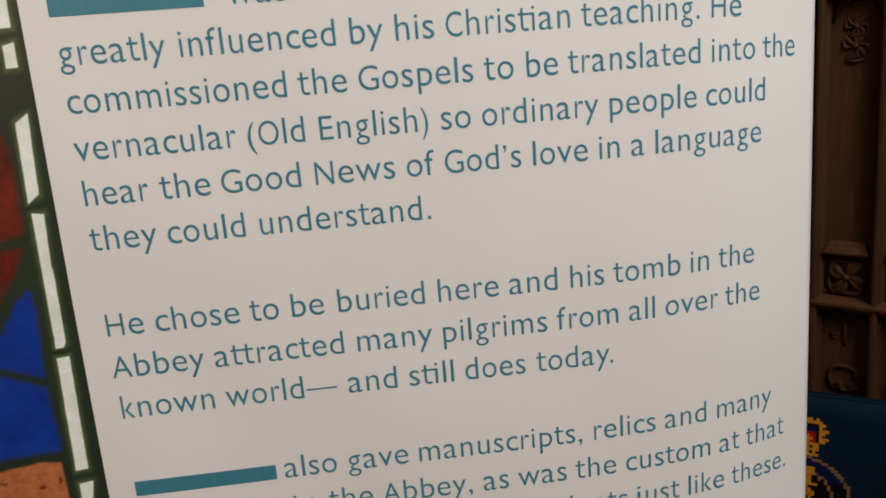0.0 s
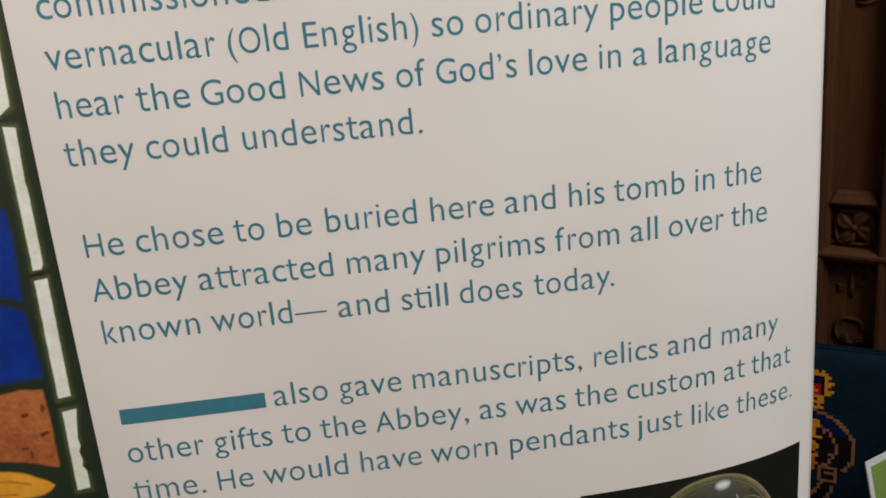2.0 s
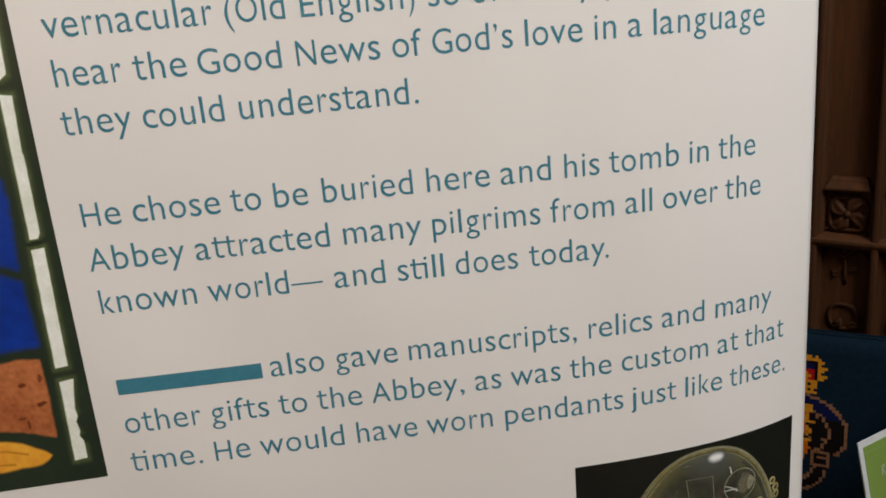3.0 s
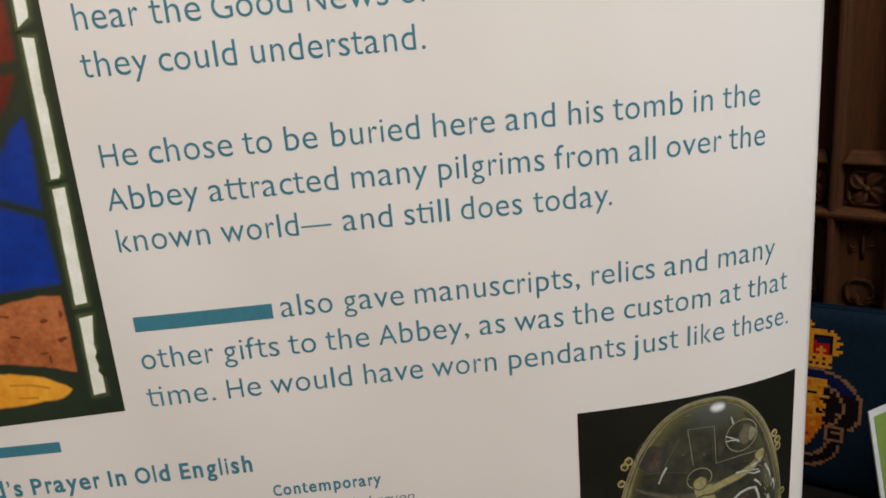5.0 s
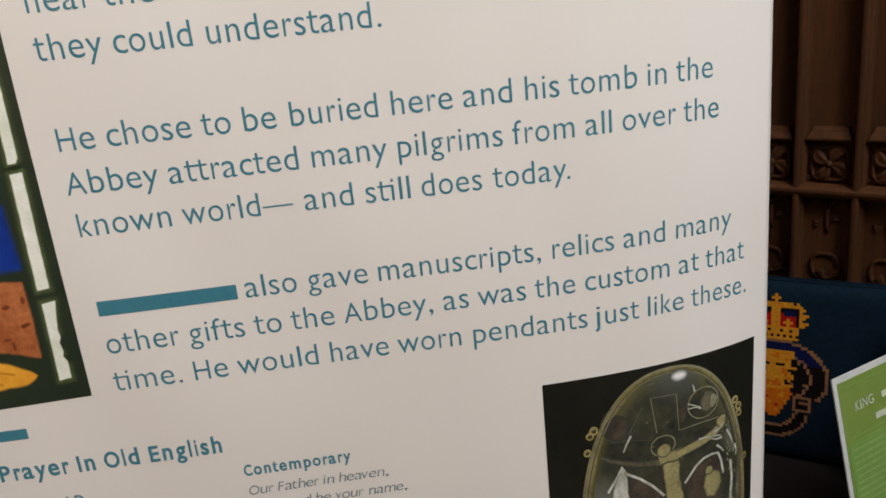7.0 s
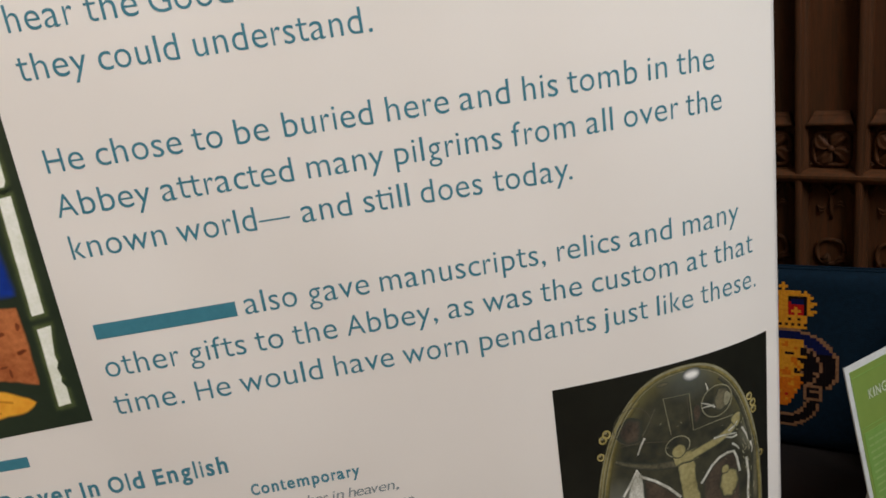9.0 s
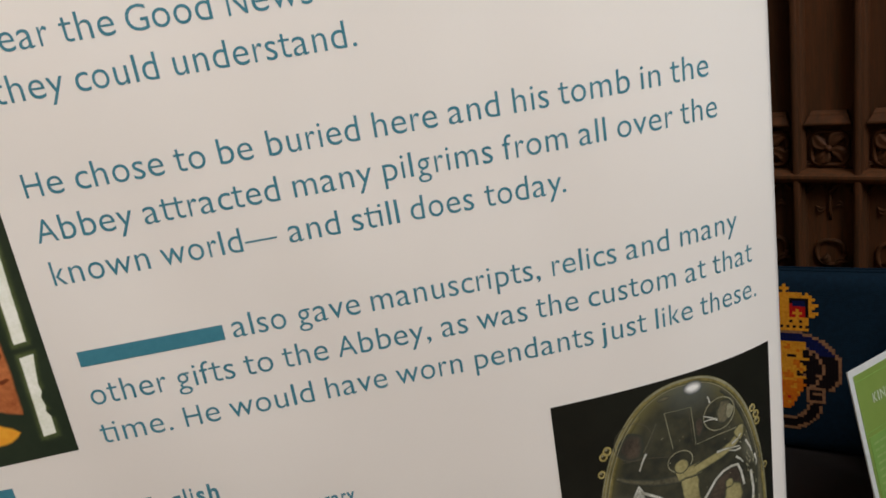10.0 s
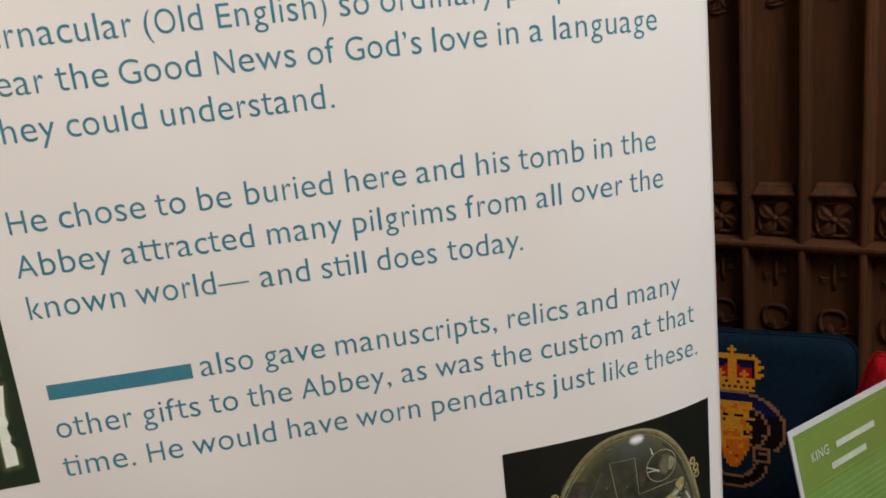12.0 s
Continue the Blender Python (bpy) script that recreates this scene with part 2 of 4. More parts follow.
CARD_SMALL = material("pale_green_card_ink", srgb(148, 178, 108), 0.4, scale=30)
CARD_INK = material("white_card_ink", srgb(214, 226, 200), 0.4, scale=30)
BRASS = material("aged_brass", (0.5, 0.36, 0.16), 0.35, 1.0)
# glowing bulb of the added lamp, out of view
BULB = material("added_lamp_frosted_bulb", (0.85, 0.8, 0.7), 0.4)
BULB.node_tree.nodes["Principled BSDF"].inputs["Emission Color"].default_value = (1.0, 0.64, 0.37, 1)
BULB.node_tree.nodes["Principled BSDF"].inputs["Emission Strength"].default_value = 4.0


# ---------------------------------------------------------------- building helpers
def part(name, bm, mat, parent=None, label="", smooth=False):
    mesh = bpy.data.meshes.new(name)
    bmesh.ops.recalc_face_normals(bm, faces=bm.faces[:])
    bm.to_mesh(mesh)
    bm.free()
    mesh.materials.append(mat)
    if smooth:
        mesh.polygons.foreach_set("use_smooth", [True] * len(mesh.polygons))
    ob = new(name, mesh)
    if parent:
        ob.parent = parent
    if label:
        ob["label"] = label
    return ob


def empty(name, m=None, **tags):
    ob = new(name)
    ob.empty_display_size = 0.05
    if m is not None:
        ob.matrix_world = m
    return tagged(ob, **tags)


def box(bm, x0, x1, y0, y1, z0, z1, bevel=0.0):
    r = bmesh.ops.create_cube(bm, size=1, matrix=Matrix.LocRotScale(((x0 + x1) / 2, (y0 + y1) / 2, (z0 + z1) / 2), None, (x1 - x0, y1 - y0, z1 - z0)))
    if bevel:
        edges = list({e for v in r["verts"] for e in v.link_edges})
        bmesh.ops.bevel(bm, geom=edges, offset=bevel, segments=2, affect="EDGES", profile=0.6)
    return bm


def solid(*args, bevel=0.0):
    return box(bmesh.new(), *args, bevel=bevel)


def prism(bm, outline, low, high, axis="z"):
    """A closed outline of (a, b) swept from low to high: along z as (x, y), along x as (y, z), along y as (x, z)."""
    put = {"z": lambda a, b, c: (a, b, c), "x": lambda a, b, c: (c, a, b), "y": lambda a, b, c: (a, c, b)}[axis]
    lo = [bm.verts.new(put(a, b, low)) for a, b in outline]
    hi = [bm.verts.new(put(a, b, high)) for a, b in outline]
    n = len(outline)
    for i in range(n):
        bm.faces.new((lo[i], lo[(i + 1) % n], hi[(i + 1) % n], hi[i]))
    bm.faces.new(lo[::-1])
    bm.faces.new(hi)
    return bm


def tube(bm, points, radius, sides=8):
    """A round bar along points; radius may be one number or one for each point."""
    pts = [Vector(p) for p in points]
    rings = []
    for i, p in enumerate(pts):
        way = (pts[min(i + 1, len(pts) - 1)] - pts[max(i - 1, 0)]).normalized()
        side = way.cross(Vector((0.31, 0.2, 0.93))).normalized()
        up = way.cross(side)
        r = radius[i] if isinstance(radius, (list, tuple)) else radius
        rings.append([bm.verts.new(p + r * (math.cos(2 * math.pi * k / sides) * side + math.sin(2 * math.pi * k / sides) * up)) for k in range(sides)])
    for a, b in zip(rings, rings[1:]):
        for k in range(sides):
            bm.faces.new((a[k], a[(k + 1) % sides], b[(k + 1) % sides], b[k]))
    bm.faces.new(rings[0][::-1])
    bm.faces.new(rings[-1])
    return bm


# ---------------------------------------------------------------- the room
S0, S1, D0 = -3.4, SIDE, -5.2
TOP = 4.6


def structure(name, bm, mat, label, **k):
    ob = part(name, bm, mat, **k)
    ob.matrix_world = WALL
    return tagged(ob, label=label, kind="structure", category=name.split("_")[0])


structure("ceiling", solid(S0 - 0.3, S1 + 0.3, D0 - 0.3, 0.4, TOP, TOP + 0.2), PLASTER, "plain old plaster ceiling high above")
structure("wall_north", solid(S0 - 0.3, S1 + 0.3, 0.05, 0.4, 0, TOP), STONE, "limestone wall behind the oak panelling")
structure("wall_south", solid(S0 - 0.3, S1 + 0.3, D0 - 0.3, D0, 0, TOP), STONE, "plain limestone wall")
structure("wall_west", solid(S0 - 0.3, S0, D0, 0.05, 0, TOP), STONE, "plain limestone wall")
bm = bmesh.new()
box(bm, S1, S1 + 0.3, D0, WINDOW_D0, 0, TOP)
box(bm, S1, S1 + 0.3, WINDOW_D1, 0.05, 0, TOP)
box(bm, S1, S1 + 0.3, WINDOW_D0, WINDOW_D1, 0, WINDOW_Z0)
box(bm, S1, S1 + 0.3, WINDOW_D0, WINDOW_D1, WINDOW_Z1, TOP)
structure("wall_east", bm, STONE, "limestone wall with a tall window opening")
floor = structure("floor", solid(S0 - 0.3, S1 + 0.3, D0 - 0.3, 0.4, -0.2, -0.004), FLOOR, "worn warm brown stone floor")


# ---------------------------------------------------------------- oak panelling
MODULE, FIRST, COUNT = 0.0985, 0.0685 - 9 * 0.0985, 22
RAILS = (0.40, 0.884, 1.425, 1.80)


def oak_panelling():
    thing = empty("wood_panelling", WALL, label="dark carved oak wall panelling with quatrefoils and moulded ribs", category="panelling", kind="structure")
    left, right = FIRST, FIRST + COUNT * MODULE
    board = part("panel", solid(-MODULE / 2 + 0.0005, MODULE / 2 - 0.0005, 0.032, 0.049, 0.0, 1.95), OAK, thing)
    board.location = (left + MODULE / 2, 0, 0)
    for i in range(1, COUNT):
        ob = new("panel", board.data)
        ob.parent, ob.location = thing, (left + (i + 0.5) * MODULE, 0, 0)
    half_rib = [(0.0115, 0.033), (0.0115, 0.026), (0.0105, 0.022), (0.0088, 0.0195), (0.0072, 0.0180), (0.0064, 0.0150), (0.0062, 0.0100), (0.0056, 0.0070), (0.0038, 0.0050), (0.0014, 0.0044)]
    rib = [(-a, b) for a, b in half_rib] + half_rib[::-1]
    first = part("rib", prism(bmesh.new(), rib, 0.0, 1.95), OAK, thing)
    first.location = (left, 0, 0)
    for i in range(1, COUNT + 1):
        ob = new("rib", first.data)
        ob.parent, ob.location = thing, (left + i * MODULE, 0, 0)
    for z in RAILS:
        prof = [(0.034, -0.013), (0.010, -0.013), (0.005, -0.009), (0.002, -0.003), (0.002, 0.002), (0.007, 0.0055), (0.017, 0.0085), (0.034, 0.0105)]
        part("rail", prism(bmesh.new(), [(a, z + b) for a, b in prof], left - 0.02, right + 0.02, "x"), OAK, thing)

    half = MODULE / 2 - 0.0115

    def leaf(bm, cx, cz, angle, length, width, height, base):
        """A domed pointed leaf lying in the wall's plane."""
        n, rows = 8, 7
        ca, sa = math.cos(angle), math.sin(angle)
        grid = []
        for i in range(n):
            u = i / (n - 1)
            w = width * math.sin(math.pi * (0.08 + 0.84 * u)) ** 0.8
            swirl = 0.007 * math.sin(math.pi * u)
            row = []
            for j in range(rows):
                v = -1 + 2 * j / (rows - 1)
                a, b = length * u, w * v + swirl
                rise = height * math.sin(math.pi * (0.1 + 0.85 * u)) ** 0.8 * (1 - abs(v) ** 3) - 0.0075 * max(0, 1 - 1.6 * abs(v)) * math.sin(math.pi * u)
                row.append(bm.verts.new((cx + a * ca - b * sa, base - rise, cz + a * sa + b * ca)))
            grid.append(row)
        for i in range(n - 1):
            for j in range(rows - 1):
                bm.faces.new((grid[i][j], grid[i + 1][j], grid[i + 1][j + 1], grid[i][j + 1]))

    def ring(bm, cz, wide, lobed, y, thick):
        """A moulded ring of four lobes, lying in the wall's plane."""
        path = []
        for i in range(33):
            a = i * math.pi / 16
            r = wide - lobed * math.cos(4 * a)
            path.append((r * math.cos(a), y, cz + r * math.sin(a)))
        tube(bm, path, thick, 6)

    def quatrefoil(cz):
        bm = bmesh.new()
        ring(bm, cz, 0.0320, 0.0030, 0.0290, 0.0040)
        for k in range(4):
            leaf(bm, 0, cz, math.pi / 4 + k * math.pi / 2, 0.037, 0.0125, 0.013, 0.031)
        bmesh.ops.create_uvsphere(bm, u_segments=10, v_segments=6, radius=0.0062, matrix=Matrix.Translation((0, 0.025, cz)))
        for side in (-1, 1):  # leaves in the corners
            for up in (-1, 1):
                leaf(bm, side * (half - 0.001), cz + up * 0.036, math.atan2(-up, -side), 0.012, 0.005, 0.007, 0.031)
        return bm

    def roundel(cz):
        """A round foil under the blind lights, with a curled leaf in it."""
        bm = bmesh.new()
        ring(bm, cz, 0.0240, 0.0010, 0.0300, 0.0042)
        leaf(bm, -0.004, cz - 0.003, 3.9, 0.018, 0.0085, 0.012, 0.031)
        leaf(bm, 0.006, cz - 0.022, 0.2, 0.026, 0.0060, 0.010, 0.031)
        return bm

    def sill(z0):
        """A hipped, weathered offset with a rounded lip."""
        bm = bmesh.new()
        rings = []
        for wide, y, z in ((half, 0.033, 0.0), (half, 0.017, 0.0), (half, 0.014, 0.003), (half - 0.001, 0.014, 0.006), (half - 0.003, 0.016, 0.009), (half - 0.007, 0.021, 0.017), (half - 0.008, 0.022, 0.020), (half - 0.010, 0.027, 0.025), (half - 0.010, 0.033, 0.025)):
            rings.append([bm.verts.new((-wide, y, z0 + z)), bm.verts.new((wide, y, z0 + z))])
        for a, b in zip(rings, rings[1:]):
            bm.faces.new((a[0], a[1], b[1], b[0]))
        for k in (0, 1):
            bm.faces.new([r[k] for r in rings])
        return bm

    def leaf_boss(z0):
        """A clump of carved leaves at the head of each panel, in two tiers over a small lip."""
        bm = bmesh.new()
        for tier, size in ((0.026, 1.0), (0.058, 0.85)):
            for a in (-2.25, -0.89, 0.75, 2.39):
                leaf(bm, 0, z0 + tier, a, 0.023 * size, 0.0090 * size, 0.006, 0.0315)
            bmesh.ops.create_uvsphere(bm, u_segments=8, v_segments=6, radius=0.0050, matrix=Matrix.Translation((0, 0.029, z0 + tier)))
        tube(bm, [(-0.015, 0.031, z0 + 0.003), (0, 0.0295, z0), (0.015, 0.031, z0 + 0.003)], [0.002, 0.0030, 0.002], 6)
        for side in (-1, 1):
            tube(bm, [(side * half * 0.98, 0.030, z0 + 0.068), (side * half * 0.72, 0.029, z0 + 0.092), (0, 0.028, z0 + 0.104)], 0.0036, 6)
        return bm

    def lights(z0):
        """Two narrow blind lights with a thin mullion and small cusps."""
        bm = bmesh.new()
        tube(bm, [(0, 0.032, z0 + 0.012), (0, 0.029, z0 + 0.03), (0, 0.029, z0 + 0.086)], 0.0030, 6)
        for side in (-1, 1):
            leaf(bm, side * half * 0.20, z0 + 0.036, 0.0 if side > 0 else math.pi, 0.016, 0.0050, 0.008, 0.031)
            tube(bm, [(side * half, 0.027, z0 + 0.062), (side * half * 0.55, 0.026, z0 + 0.082), (0, 0.026, z0 + 0.062)], 0.0034, 6)
        return bm

    carvings = [("blind_light", lights(0.788), True), ("roundel", roundel(0.738), True),
                ("quatrefoil", quatrefoil(0.930), True), ("sloped_sill", sill(0.971), False), 
                ("leaf_boss", leaf_boss(1.304), True), ("quatrefoil", quatrefoil(1.48), True)]
    for name, bm, smooth in carvings:
        made = part(name, bm, OAK, thing, smooth=smooth)
        made.location = (left + MODULE / 2, 0, 0)
        for i in range(1, COUNT):
            ob = new(name, made.data)
            ob.parent, ob.location = thing, (left + (i + 0.5) * MODULE, 0, 0)
    return thing


oak_panelling()


# ---------------------------------------------------------------- the bench below the panelling
SEAT = 0.388


def oak_bench():
    thing = empty("bench", WALL, label="long dark oak bench against the panelling", category="bench")
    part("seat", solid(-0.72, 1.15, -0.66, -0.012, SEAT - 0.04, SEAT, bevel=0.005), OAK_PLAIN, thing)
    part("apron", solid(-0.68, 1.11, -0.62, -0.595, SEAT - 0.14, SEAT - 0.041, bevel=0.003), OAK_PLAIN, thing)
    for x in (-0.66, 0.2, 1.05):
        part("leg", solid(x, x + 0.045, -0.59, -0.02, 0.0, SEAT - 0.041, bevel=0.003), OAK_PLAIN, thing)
    return thing


oak_bench()


# ---------------------------------------------------------------- kneelers
def kneeler(name, width, height, thick, mat, m, corner=0.032, **tags):
    """A stuffed kneeler standing on its long edge: x across, z up from its lower edge, front towards -y."""
    thing = empty(name, m, **tags)
    r = corner

    def outline(inset):
        pts = []
        rr = max(r - inset * 0.5, 0.006)
        for cx, cz, a0 in ((1, 1, 0), (-1, 1, 90), (-1, 0, 180), (1, 0, 270)):
            for k in range(6):
                a = radians(a0 + 18 * k)
                x = cx * (width / 2 - inset - rr) + rr * math.cos(a)
                z = (height - inset - rr if cz else inset + rr) + rr * math.sin(a)
                pts.append((x, z))
        return pts

    bm = bmesh.new()
    rings = []
    for inset, y in ((0.03, 0.0), (0.008, -0.004), (0.0, -0.018), (0.0, -thick + 0.018), (0.006, -thick + 0.007), (0.014, -thick + 0.002), (0.03, -thick)):
        rings.append([bm.verts.new((x, y, z)) for x, z in outline(inset)])
    n = len(rings[0])
    for a, b in zip(rings, rings[1:]):
        for k in range(n):
            bm.faces.new((a[k], a[(k + 1) % n], b[(k + 1) % n], b[k]))
    bm.faces.new(rings[0])
    bm.faces.new(rings[-1])
    part("cover", bm, mat, thing, smooth=True)
    for y in (-0.018, -thick + 0.018):
        bm = bmesh.new()
        path = [(x * 1.004, y, z) for x, z in outline(-0.0012)]
        tube(bm, path + path[:1], 0.0016, 6)
        part("piping", bm, mat, thing)
    return thing


def crest_colour(i, r):
    """The stitch i columns from the middle, r rows below the top of the cross: which wool, or nothing."""
    a = abs(i)
    spot = noise.noise(Vector((i * 0.41, r * 0.41, 3.0)))
    if r < 3:  # cross on the crown
        return "gold" if a == 0 or (r == 1 and a == 1) else None
    if r < 12:  # arches, cap and lining of the crown
        if a <= 1:
            return "gold"
        if r == 3:
            return "gold" if a <= 4 or (a <= 8 and a % 2) else None
        if r == 4:
            return "gold" if a <= 8 else None
        if a <= 7:
            if r < 7.4 - 0.25 * abs(a - 4.5):
                return "brown" if r == 5 or a < 3 or a == 7 else "royal"
            if (r in (9, 10, 11) and a == 4) or (r == 10 and a in (3, 5)):
                return "gold"
            return "scarlet" if a < 7 else "brown"
        if a == 8:
            return "gold"
        return "gold" if a == 9 and r % 3 else ("gold" if a == 10 and r % 3 == 1 else None)
    if r < 17:  # jewelled band
        if a > 7:
            return None
        if (r == 13 and a % 3 == 2) or (r == 15 and a % 2):
            return "brown"
        return "gold"
    dr = r - 30.5
    d = math.hypot(a / 17.4, dr / 13.8)
    body = (6.0 + 2.2 * noise.noise(Vector((3.0, r * 0.9, 1.0)))) if r < 37 else 6.3 - 0.5 * (r - 37)
    if r > 20 and a <= body and r < 47:  # the gold beast
        fleck = noise.noise(Vector((i * 0.83, r * 0.77, 9.0)))
        if spot > 0.52 or (fleck > 0.44 and a > 4) or (r == 26 and a in (2, 3)):
            return "brown"
        if r > 35 and a < 4 and (spot < -0.46 or fleck < -0.46):
            return "scarlet"
        return "orange" if spot < -0.30 or (r > 33 and spot < 0.05 + 0.04 * (r - 36)) else "gold"
    if 7 <= i <= 12 and 37 < r < 44:  # buckle
        if i in (7, 12) or r in (38, 43) or (i > 8 and r == 40):
            return "tan"
        return "brown"
    if r < 38.5 and d <= 1.03:
        if d > 0.965:
            return "tan"
        if d > 0.70:
            return "royal" if dr < -5 else "brown"
        if d > 0.655:
            return "tan" if dr > -8 else "gold"
        return "tan" if spot > 0.38 else "brown"
    low = math.hypot(a, r - 42.5)
    if r > 43 and low < 12.2 and a < 12:
        if low > 11.2 or 7.4 < low < 8.3:
            return "tan"
        return "brown" if low > 8 else None
    return None


def stitched_crest(thing, thick, cx, top):
    cell = 0.0051
    wool = {"gold": GOLD_WOOL, "orange": ORANGE_WOOL, "scarlet": SCARLET_WOOL, "royal": ROYAL_WOOL, "tan": TAN_WOOL, "brown": BROWN_WOOL}
    meshes = {k: bmesh.new() for k in wool}
    for i in range(-18, 19):
        for r in range(56):
            kind = crest_colour(i, r)
            if not kind:
                continue
            bm = meshes[kind]
            x, z, h = cx + i * cell, top - r * cell, cell * 0.5
            y = -thick - 0.0006
            lift = 0.0008 + 0.0003 * random.random()
            base = [bm.verts.new((x + a * h, y, z + b * h)) for a, b in ((-1, -1), (1, -1), (1, 1), (-1, 1))]
            crown = [bm.verts.new((x + a * h * 0.97, y - lift, z + b * h * 0.97)) for a, b in ((-1, -1), (1, -1), (1, 1), (-1, 1))]
            bm.faces.new(crown)
            for k in range(4):
                bm.faces.new((base[k], base[(k + 1) % 4], crown[(k + 1) % 4], crown[k]))
    for k, bm in meshes.items():
        ob = part("stitching", bm, wool[k], thing, {"gold": "gold", "orange": "orange", "scarlet": "scarlet", "royal": "royal blue", "tan": "tan", "brown": "dark brown"}[k] + " wool cross-stitch of a crest")
        ob["kind"] = "stuff"


blue = kneeler("kneeler", 0.41, 0.345, 0.052, BLUE_WOOL, WALL @ pose(-0.038, -0.052, SEAT, 0, 0, 12) @ pose(0, 0, 0, -2.0),
               label="navy blue wool kneeler with a gold stitched crown and crest", category="kneeler", group="kneelers on the bench")
stitched_crest(blue, 0.052, 0.006, 0.324)
kneeler("kneeler", 0.30, 0.287, 0.05, RED_WOOL, WALL @ pose(0.276, -0.085, SEAT + 0.0395, -2.0, 15.0, 0),
        corner=0.014, label="plain bright red wool kneeler leaning beside the navy one", category="kneeler", group="kneelers on the bench")

# ---------------------------------------------------------------- roll-up banner
LEFT, RIGHT, LOW, HIGH = -0.325, 0.5272, 0.095, 2.06
SHEET_X, SHEET_Y = -0.2106, 0.45975
TABLE_U = np.linspace(-0.4, 0.6, 1001)
_s = np.maximum((TABLE_U - 0.2) / 0.25, -0.8)
TABLE_T = -0.01265 * _s + 0.10237 * _s ** 2 + 0.1552 * _s ** 3
TABLE_X = np.concatenate([[0], np.cumsum(np.cos((TABLE_T[1:] + TABLE_T[:-1]) / 2) * 0.001)])
TABLE_Y = np.concatenate([[0], np.cumsum(np.sin((TABLE_T[1:] + TABLE_T[:-1]) / 2) * 0.001)])
TABLE_X += SHEET_X - TABLE_X[400]
TABLE_Y += SHEET_Y - TABLE_Y[400]


def on_sheet(u, v, lift=0.0):
    """The place on the bowed film at u metres across and height v, lifted off its face."""
    t = np.interp(u, TABLE_U, TABLE_T)
    return Vector((np.interp(u, TABLE_U, TABLE_X) + lift * math.sin(t), np.interp(u, TABLE_U, TABLE_Y) - lift * math.cos(t), v))


def right_edge(v):
    """The film's cut edge runs slightly out of plumb."""
    return RIGHT + 0.0135 * (1.19 - min(max(v, 0.75), 1.5))


def bend(bm, lift, longest=0.006):
    """Lay a flat print (u as x, v as y) on the film."""
    for _ in range(7):
        long = [e for e in bm.edges if abs(e.verts[0].co.x - e.verts[1].co.x) > longest]
        if not long:
            break
        bmesh.ops.subdivide_edges(bm, edges=long, cuts=1)
        bmesh.ops.triangulate(bm, faces=[f for f in bm.faces if len(f.verts) > 3])
    for v in bm.verts:
        v.co = on_sheet(v.co.x, v.co.y, lift + v.co.z)
    return bm


def flat(points):
    bm = bmesh.new()
    f = bm.faces.new([bm.verts.new((u, v, 0)) for u, v in points])
    bmesh.ops.triangulate(bm, faces=[f])
    return bm


def rough_outline(points, step=0.006, amount=0.0008, seed=0.0):
    """Cut an outline's edges into short steps and make them uneven."""
    out = []
    for (a, b), (c, d) in zip(points, points[1:] + points[:1]):
        n = max(1, int(math.hypot(c - a, d - b) / step))
        for i in range(n):
            u, v = a + (c - a) * i / n, b + (d - b) * i / n
            out.append((u + amount * noise.noise(Vector((u * 160, v * 160, seed))), v + amount * noise.noise(Vector((u * 160, v * 160, seed + 7)))))
    return out


def soft_patch(points, rim):
    """A patch whose colour fades over a rim of that half width, inside and outside its outline."""
    bm = bmesh.new()
    layer = bm.verts.layers.float.new("rim")
    n = len(points)
    turn = sum(points[i - 1][0] * points[i][1] - points[i][0] * points[i - 1][1] for i in range(n))
    rings = ([], [])
    for i, (u, v) in enumerate(points):
        way = Vector((points[(i + 1) % n][0] - points[i - 1][0], points[(i + 1) % n][1] - points[i - 1][1])).normalized() * math.copysign(rim, turn)
        for ring, side in zip(rings, (1, -1)):
            vert = bm.verts.new((u + side * way.y, v - side * way.x, 0))
            vert[layer] = 0.0 if side > 0 else 1.0
            ring.append(vert)
    for i in range(n):
        bm.faces.new((rings[0][i - 1], rings[0][i], rings[1][i], rings[1][i - 1]))
    inner = bm.faces.new(rings[1])
    bmesh.ops.triangulate(bm, faces=[inner])
    return bm


def soft_stroke(points, width, rim=0.0006, taper=False):
    bm = bmesh.new()
    layer = bm.verts.layers.float.new("rim")
    pts = [Vector(q) for q in points]
    rows = []
    for i, q in enumerate(pts):
        way = (pts[min(i + 1, len(pts) - 1)] - pts[max(i - 1, 0)]).normalized()
        w = 0.5 * width * ((1 - 0.8 * i / (len(pts) - 1)) if taper else 1.0)
        row = []
        for off, value in ((w + rim, 0.0), (max(w - rim, 0.0001), 1.0), (-max(w - rim, 0.0001), 1.0), (-w - rim, 0.0)):
            vert = bm.verts.new((q.x - way.y * off, q.y + way.x * off, 0))
            vert[layer] = value
            row.append(vert)
        rows.append(row)
    for a, b in zip(rows, rows[1:]):
        for k in range(3):
            bm.faces.new((a[k], a[k + 1], b[k + 1], b[k]))
    return bm


